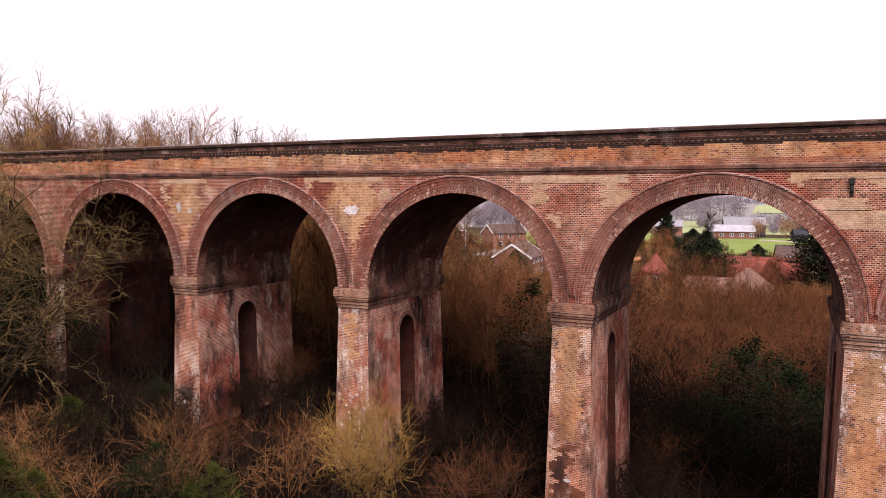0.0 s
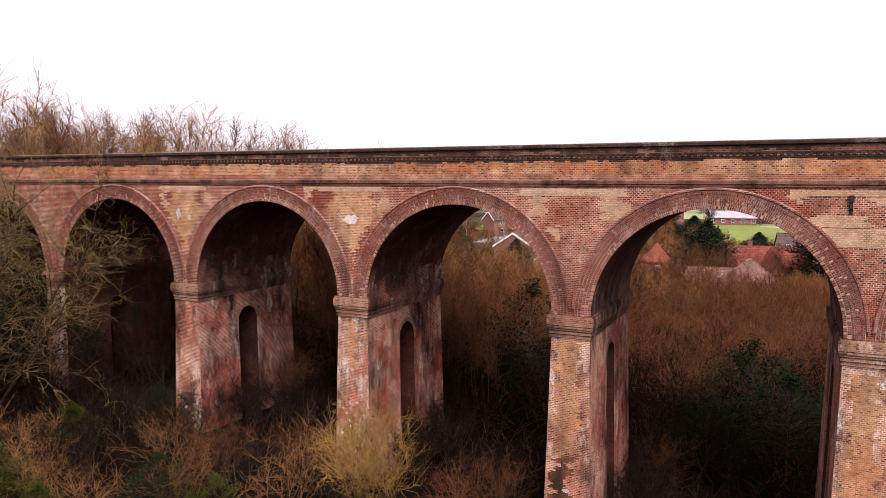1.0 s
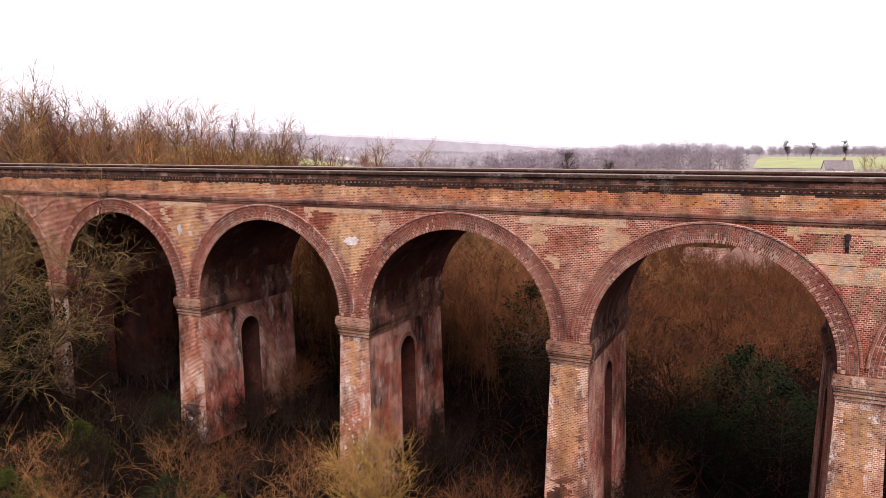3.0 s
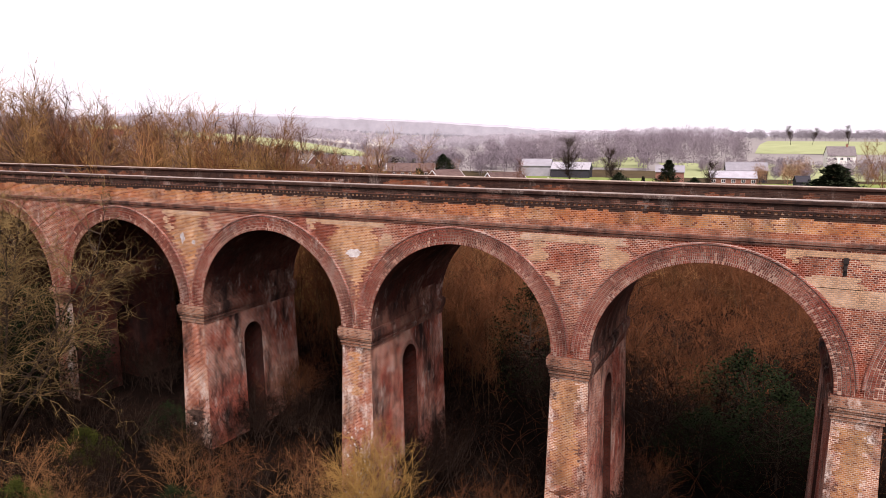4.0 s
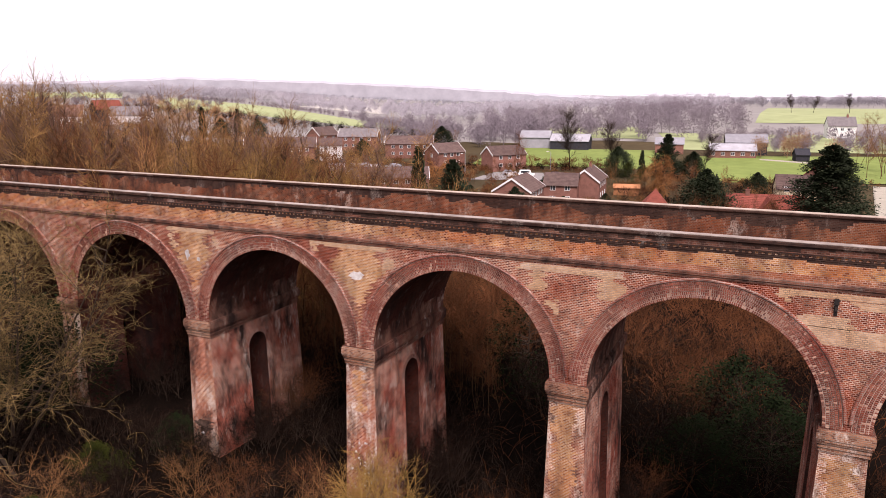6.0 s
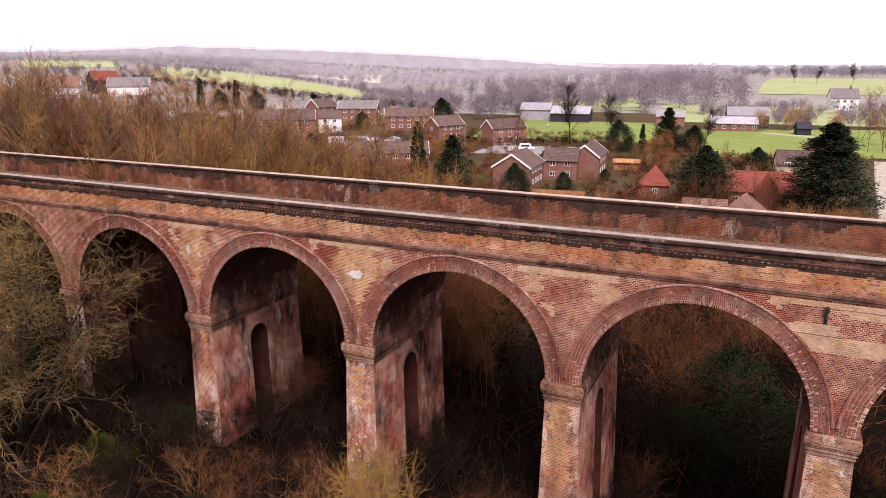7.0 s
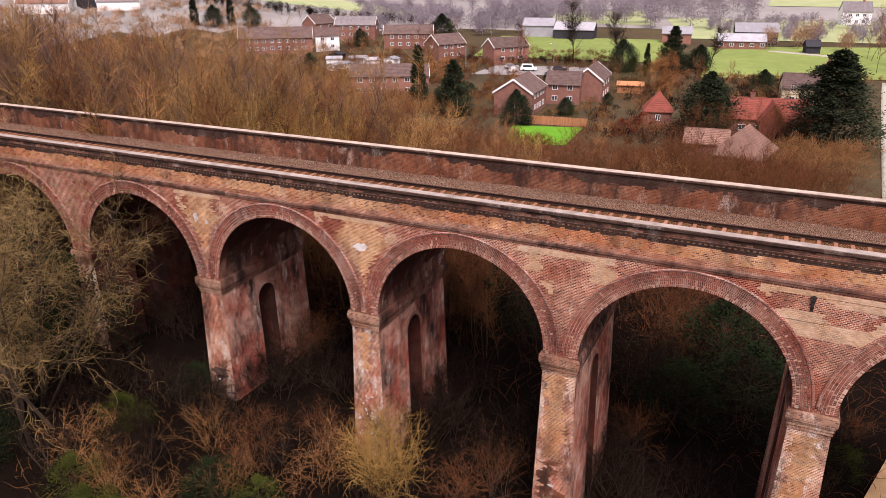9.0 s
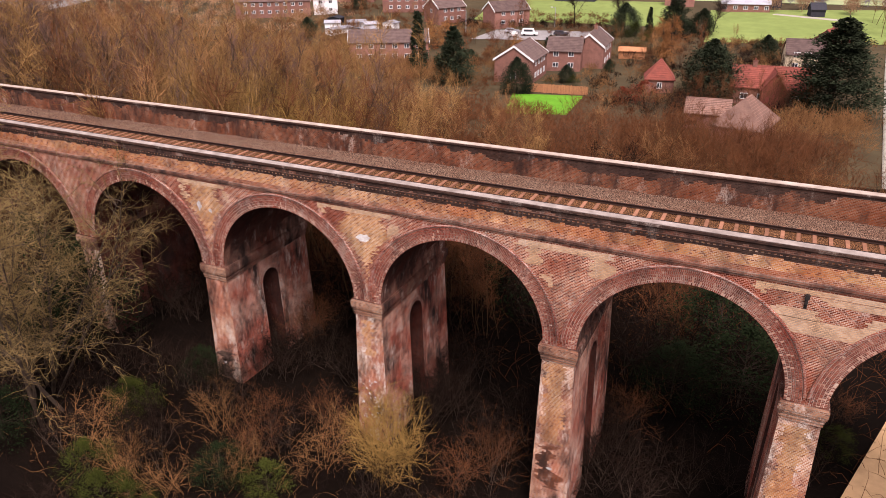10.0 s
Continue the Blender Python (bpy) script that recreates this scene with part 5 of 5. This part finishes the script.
house("house", -85.8, 196.2, 52, 13, 7.5, 5.0, 7.5, M_HBRICK, M_HROOF, "brick house with brown roof and white bargeboards", front=TWO(10, 3), tiles=8)
house("grey_barn", -93.5, 254.7, 10, 12, 10, 4.4, 6.8, M_SHEET, M_SHEET, "grey barn clad in metal sheets", barge=False, category="barn")
house("black_barn", -77.8, 250.8, 6, 15, 9, 3.6, 6.0, M_BLACKWOOD, M_SHEET, "low black-boarded barn with pale roof", barge=False, category="barn")
house("farm_building", -17.2, 239.6, 8, 15, 7, 2.8, 4.8, M_HBRICK, M_SHEET, "long low farm building with brick walls and pale metal roof", barge=False, front=TWO(16, 5)[:5], category="barn")
house("black_barn", -13.9, 256.8, 8, 14, 9, 4.2, 6.8, M_BLACKWOOD, M_SHEET, "tall black barn with pale metal roof", barge=False, category="barn")
house("farmhouse", -39.6, 248.1, 8, 10, 7, 3.6, 5.6, M_HBRICK, M_SHEET, "brick farm building with pale roof", barge=False, category="barn")
house("white_house", 20.6, 330.8, 10, 11, 8, 5.6, 9.2, M_WHITE, M_SLATE, "small white house with grey roof at the field edge", chimney=(2.5,), barge=False, front=TWO(8, 3))
house("red_roofed_hall", -300.8, 193.4, 38, 21, 9, 4.0, 8.8, M_WHITE, M_OLDROOF, "white house with a long clay tile roof beyond the wood", barge=True)
house("slate_house", -277.8, 213.6, 38, 18, 9, 3.4, 7.2, M_WHITE, M_SLATE, "low white house with grey slate roof")
house("dark_barn", -292.3, 211.7, 70, 12, 9, 5.2, 9.0, M_BLACKWOOD, M_REDROOF, "dark boarded barn with red roof", barge=False, category="barn")
house("white_farm", -779.1, 700.2, 40, 34, 12, 7, 11, M_WHITE, M_SHEET, "far white farm on the ridge", barge=False, category="barn")

# garden sheds and glasshouses
for i, (dx, dy, w, d, h, mat) in enumerate(((-138.4, 174.8, 5, 4, 2.6, M_WHITE), (-131.8, 178.9, 6, 3, 2.4, M_SHEET), (-125.2, 176.5, 4.5, 3.5, 2.6, M_WHITE), (-122.2, 169.3, 5, 3, 2.3, M_SHEET), (-132.1, 168.6, 9, 3, 2.0, M_WHITE), (-119.7, 180.5, 4, 4, 2.5, M_WHITE), (-142.5, 183.0, 5, 4, 2.4, M_BLACKWOOD), (-113.5, 165.9, 4, 3, 2.2, M_FENCE))):
    house("garden_shed", dx, dy, 30 + 12 * i, w, d, h * 0.8, h, mat, M_SHEET if mat == M_WHITE else mat, "small pale garden shed behind the houses", barge=False, category="shed")


def fence(x0, y0, x1, y1, height, label):
    length = math.hypot(x1 - x0, y1 - y0)
    t = thing("fence", x0, y0, 0, label, "fence", "", "", math.degrees(math.atan2(y1 - y0, x1 - x0)))
    z = ground_height((x0 + x1) / 2, (y0 + y1) / 2)
    board = boxes((0, 0.17, -0.02, 0.02, 0.05, height))
    first = part("board", board, M_FENCE, t)
    first.location = (0, 0, z)
    for i in range(1, int(length / 0.19)):
        ob = new("board", first.data)
        ob.parent = t
        ob.location = (i * 0.19, 0, z + 0.03 * math.sin(i * 1.7))
    post = boxes((-0.06, 0.06, 0.02, 0.14, -0.2, height + 0.1))
    p0 = part("post", post, M_FENCE, t)
    p0.location = (0, 0, z)
    for i in range(1, int(length / 1.9) + 1):
        ob = new("post", p0.data)
        ob.parent = t
        ob.location = (i * 1.9, 0, z)
    return t


fence(-49.6, 112.4, -36.6, 113.8, 1.8, "orange wooden board fence round the lawn")

def open_ground(x, y):
    return all(math.hypot(x - a, y - b) > r for a, b, r in FOOT) and not (-53 < x < -35 and 92 < y < 116) and not (-84 < x < -56 and 168 < y < 185)


thicket(560, (-160, -48, 112, 215), 31, M_RUST, "russet garden hedges and shrubs between the houses", (1.5, 3.6), 70, 0.05, open_ground)
thicket(330, (-160, 6, 112, 190), 32, M_TAN, "tan garden hedges and shrubs between the houses", (1.5, 3.4), 70, 0.05, open_ground)
thicket(230, (-38, 9, 100, 186), 33, M_UMBER, "brown hedges and shrubs round the cottages", (1.8, 4.0), 70, 0.05, open_ground)
thicket(520, (-300, -90, 110, 235), 34, M_TAN, "brown brush beyond the wood", (2.5, 6.0), 60, 0.07, lambda x, y: open_ground(x, y) and y - 0.55 * -x < 108)

thicket(110, (-116, -66, 108, 126), 35, M_TAN, "tan brush in front of the terrace", (4.0, 6.0), 90, 0.04, open_ground)
thicket(70, (-62, -38, 80, 97), 36, M_RUST, "russet brush below the lawn", (2.5, 4.0), 90, 0.04)


def road_vehicle(name, x, y, yaw, length, width, height, nose, paint, label, category):
    """A parked car or van: shaped body, glazed cabin and four wheels."""
    t = thing(name, x, y, ground_height(x, y) + 0.42, label, category, "", "", yaw)
    hl, hw = length / 2, width / 2
    body = sweep_x([(-hw, 0.3), (-hw - 0.03, 0.6), (-hw + 0.05, 0.92), (hw - 0.05, 0.92), (hw + 0.03, 0.6), (hw, 0.3)], -hl, hl)
    bmesh.ops.bevel(body, geom=body.edges[:], offset=0.06, segments=2, affect="EDGES")
    part("body", body, paint, t)
    cab = boxes((-hl + 0.2, hl - nose, -hw + 0.06, hw - 0.06, 0.9, height))
    for v in cab.verts:
        if v.co.z > 1.0:
            v.co.y *= 0.86
            v.co.x += -0.45 if v.co.x > 0 else 0.2
    bmesh.ops.bevel(cab, geom=cab.edges[:], offset=0.05, segments=2, affect="EDGES")
    top = part("cabin", cab, paint, t)
    for s in (-1, 1):
        part("side_window", boxes((-hl + 0.75, hl - nose - 0.6, s * (hw - 0.12) - 0.03, s * (hw - 0.12) + 0.03, 1.0, height - 0.22)), M_PANE, top, "dark glass")
    for sx in (-1, 1):
        for sy in (-1, 1):
            wheel = bmesh.new()
            bmesh.ops.create_cone(wheel, cap_ends=True, segments=18, radius1=0.32, radius2=0.32, depth=0.2, matrix=pose(sx * hl * 0.62, sy * (hw - 0.08), 0.32, 90, 0, 0))
            part("wheel", wheel, M_IRON, t, "black tyre")


def street_lamp(x, y, height):
    t = thing("street_lamp", x, y, ground_height(x, y) + 0.2, "tall grey street lamp beside the village street", "street lamp")
    pole = bmesh.new()
    bmesh.ops.create_cone(pole, cap_ends=True, segments=10, radius1=0.11, radius2=0.06, depth=height, matrix=pose(0, 0, height / 2))
    part("pole", pole, M_SHEET, t)
    part("arm", boxes((-0.9, 0.04, -0.04, 0.04, height - 0.08, height)), M_SHEET, t)
    head = boxes((-1.5, -0.8, -0.16, 0.16, height - 0.1, height + 0.08))
    bmesh.ops.bevel(head, geom=head.edges[:], offset=0.05, segments=2, affect="EDGES")
    part("lantern", head, M_WHITE, t, "pale lantern head")


street_lamp(-69.4, 196.0, 6.0)
street_lamp(-92.0, 178.0, 7.0)
house("field_shed", 4.4, 234.0, 15, 4.2, 4.0, 2.6, 4.2, M_BLACKWOOD, M_BLACKWOOD, "small black-boarded shed beside the track", barge=False, category="shed")
road_vehicle("van", -72.5, 181.0, 15, 4.9, 1.9, 2.0, 0.9, M_WHITE, "white van parked on the village street", "van")
road_vehicle("car", -78.8, 183.0, 20, 4.3, 1.75, 1.45, 1.3, M_SHEET, "silver car parked on the village street", "car")
road_vehicle("car", -76.6, 178.4, 100, 4.2, 1.75, 1.45, 1.3, M_WHITE, "white car parked by the houses", "car")
road_vehicle("car", -63.5, 183.5, 10, 4.3, 1.75, 1.45, 1.3, M_BLACKWOOD, "dark car parked on the village street", "car")

# garden trees
plant(CYPRESS, -77.0, 116.9, 1.05)
plant(SPRUCE, -66.8, 113.8, 0.95, 50)
plant(YEW, -50.7, 109.9, 0.62, 0, 0, "", "", 1.1)
plant(YEW, -14.5, 119.7, 1.08, 120)
plant(CEDAR, 6.8, 111.5, 1.14, 0)
plant(SPRUCE, -32.6, 194.3, 1.0, 80)
plant(T_WILLOW, -90.0, 156.0, 0.9, 60)
plant(T_WILLOW, -30.4, 167.9, 1.1, 0)
plant(T_WILLOW, -27.5, 150.3, 0.8, 140)
plant(T_WILLOW, -60.9, 140.0, 0.8, 200)
plant(T_TALL, -63.6, 198.6, 1.45, 30)
plant(T_TALL, -48.0, 194.9, 1.2, 300)
plant(T_TAN[0], 22.5, 205.0, 1.5, 40)
plant(T_TAN[1], 27.0, 212.0, 1.6, 140)
plant(T_TAN[0], 21.5, 226.0, 1.2, 250)
plant(YEW, -46.4, 190.6, 0.85, 20)
plant(CYPRESS, -40.0, 194.6, 0.55, 20)
plant(GREEN, -40.4, 175.6, 1.9, 0)
plant(GREEN, -35.0, 171.2, 1.8, 90)
plant(YEW, -25.2, 196.0, 0.7, 200)
plant(T_TALL, -22.5, 200.4, 0.9, 160)
plant(REDHEDGE, -25.4, 112.8, 1.1, 0)
plant(REDHEDGE, -29.1, 110.8, 0.8, 100)
plant(YEW, -6.4, 167.0, 0.6, 70)
plant(YEW, -44.6, 124.8, 0.36, 30)
plant(GREEN, -42.0, 121.0, 0.7, 10)
plant(GREEN, -46.5, 118.5, 0.6, 60)
plant(CYPRESS, -227.7, 206.1, 0.95, 0)
plant(CYPRESS, -216.3, 215.2, 0.9, 90)
plant(YEW, -221.5, 210.6, 0.8, 10)
plant(YEW, -210.0, 220.8, 0.75, 80)
plant(YEW, -148.8, 208.5, 0.6, 10)
plant(YEW, -126.7, 233.6, 0.9, 60)
plant(YEW, -137.6, 159.8, 0.55, 60)
for i in range(42):
    x, y = rng.uniform(-38, 24), rng.uniform(84, 160)
    if -52 < x < -34 or (-16 < x < 12 and y < 132) or (y > 140 and x < -34) or (9 < x < 21) or (-31 < x < -22 and 118 < y < 130):
        continue
    plant(rng.choice(B_RUST + B_TAN + B_UMBER), x, y, rng.uniform(0.9, 1.6), rng.uniform(0, 360), 0, "", "garden shrubs")
for i in range(34):
    x, y = rng.uniform(-150, -55), rng.uniform(120, 200)
    plant(rng.choice(B_RUST + B_TAN + T_RUST[:1]), x, y, rng.uniform(0.6, 1.2) * (0.6 if i % 6 == 0 else 1), rng.uniform(0, 360), 0, "", "garden shrubs")


placed = 0
while placed < 26:
    x, y = rng.uniform(-135, -12), rng.uniform(124, 192)
    if open_ground(x, y) and open_ground(x, y - 9):
        placed += 1
        plant(rng.choice(T_RUST + T_TAN), x, y, rng.uniform(0.42, 0.68), rng.uniform(0, 360), 0, "", "garden trees")


house("garden_shed", -37.8, 161.0, 10, 6.5, 4.0, 2.0, 2.6, M_FENCE, M_FENCE, "low orange-boarded shed behind the house", barge=False, category="shed")
own = random.Random(91)
members = []
while len(members) < 60:
    x, y = own.uniform(-140, -10), own.uniform(122, 200)
    if open_ground(x, y) and open_ground(x, y - 4):
        members.append((own.choice(T_RUST * 2 + T_TAN + B_RUST), x, y, own.uniform(0.32, 0.58), own.uniform(0, 360)))
for i in range(26):
    members.append((own.choice(T_RUST + T_TAN), own.uniform(-215, -120), own.uniform(185, 260), own.uniform(0.4, 0.65), own.uniform(0, 360)))
grove("garden_trees", members, "bare russet trees and bushes between the village houses")
for i in range(7):
    x, y = own.uniform(-110, -30), own.uniform(128, 186)
    if open_ground(x, y):
        plant(YEW, x, y, own.uniform(0.24, 0.4), own.uniform(0, 360))


# ---- far woods and hedges ----
def far_wood(name, count, place, seed, mat, label, h=(8, 14), r=0.13, hairs=46):
    rng = random.Random(seed)
    s = Soup()
    for _ in range(count):
        x, y = place(rng)
        z = ground_height(x, y)
        tall = rng.uniform(*h)
        wide = tall * rng.uniform(0.28, 0.42)
        base = Vector((x, y, z))
        s.tube(base, base + Vector((0, 0, tall * 0.6)), 0.012 * tall, 0.006 * tall)
        c = base + Vector((0, 0, tall * 0.47))
        for _ in range(hairs):
            o = Vector((rng.gauss(0, 1), rng.gauss(0, 1), rng.gauss(0, 1))).normalized()
            p = c + Vector((o.x * wide, o.y * wide, o.z * tall * 0.42)) * rng.uniform(0.2, 0.95)
            way = Vector((rng.gauss(0, 0.7), rng.gauss(0, 0.7), rng.gauss(0.4, 0.6))) + 0.4 * o
            q = p + way.normalized() * tall * rng.uniform(0.05, 0.12)
            s.spike(p, q, r * rng.uniform(0.7, 1.6))
    return tagged(raw(name, s.v, s.f, mat), label, "woods", "", "stuff")


def polar(rng, a0, a1, d0, d1):
    a, d = radians(rng.uniform(a0, a1)), rng.uniform(d0, d1)
    return -d * math.sin(a), d * math.cos(a) - 30


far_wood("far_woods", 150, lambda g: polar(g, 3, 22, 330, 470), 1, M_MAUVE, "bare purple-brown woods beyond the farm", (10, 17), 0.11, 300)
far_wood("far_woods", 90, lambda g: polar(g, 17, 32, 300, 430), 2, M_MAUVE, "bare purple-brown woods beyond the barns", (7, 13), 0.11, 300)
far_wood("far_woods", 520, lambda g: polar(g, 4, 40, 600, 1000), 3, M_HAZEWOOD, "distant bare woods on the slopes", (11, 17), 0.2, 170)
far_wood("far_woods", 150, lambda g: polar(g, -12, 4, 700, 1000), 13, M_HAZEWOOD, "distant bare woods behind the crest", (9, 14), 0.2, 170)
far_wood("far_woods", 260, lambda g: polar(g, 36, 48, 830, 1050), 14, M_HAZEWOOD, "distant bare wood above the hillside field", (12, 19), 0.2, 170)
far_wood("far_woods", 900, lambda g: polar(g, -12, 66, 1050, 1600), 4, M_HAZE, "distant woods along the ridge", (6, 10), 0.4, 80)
far_wood("hedgerow", 170, lambda g: ((lambda t: (-300 + 150 * t + g.gauss(0, 4), 228 + 62 * t + g.gauss(0, 4)))(g.random())), 5, M_UMBER, "dark hedgerow below the hillside field", (3, 7), 0.07, 150)
thicket(420, (-330, -140, 150, 275), 38, M_STRAW, "pale dry brush below the far houses", (3, 6), 70, 0.07, lambda x, y: open_ground(x, y) and y + 0.5 * x > -25 and y + 0.62 * x < 110)
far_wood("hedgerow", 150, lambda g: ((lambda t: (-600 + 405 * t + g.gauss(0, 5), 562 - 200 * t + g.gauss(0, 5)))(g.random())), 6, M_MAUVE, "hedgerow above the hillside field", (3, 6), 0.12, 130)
far_wood("hedgerow", 70, lambda g: ((lambda t: (-98 + 44 * t + g.gauss(0, 1.5), 192 + 5 * t + g.gauss(0, 1.5)))(g.random())), 7, M_UMBER, "dark hedge along the meadow", (2, 4), 0.05, 110)
far_wood("hedgerow", 60, lambda g: ((lambda t: (-26 + 50 * t + g.gauss(0, 1.5), 180 + 12 * t + g.gauss(0, 1.5)))(g.random())), 8, M_TAN, "tan hedge along the paddock", (2, 3.5), 0.05, 110)
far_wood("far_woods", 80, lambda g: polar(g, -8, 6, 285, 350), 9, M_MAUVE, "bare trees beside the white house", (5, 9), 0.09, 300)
far_wood("far_woods", 12, lambda g: polar(g, -3.2, 2.2, 268, 292), 12, M_STRAW, "peach-brown bare trees at the paddock edge", (6, 11.5), 0.055, 420)
far_wood("far_woods", 130, lambda g: polar(g, 44, 64, 240, 300), 10, M_RUST, "brown bare trees round the far houses", (4, 8), 0.07, 150)
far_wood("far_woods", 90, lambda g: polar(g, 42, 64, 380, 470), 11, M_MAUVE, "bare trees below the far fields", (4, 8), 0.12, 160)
far_wood("far_woods", 240, lambda g: polar(g, 46, 66, 1000, 1120), 15, M_HAZEWOOD, "distant woods along the ridge beyond the far field", (9, 16), 0.25, 120)
for x, y, s in ((1.5, 470, 0.9), (14, 476, 0.8), (34, 480, 0.9)):
    plant(T_TALL, x, y, s, rng.uniform(0, 360), 0, "lone bare tree on the field crest")
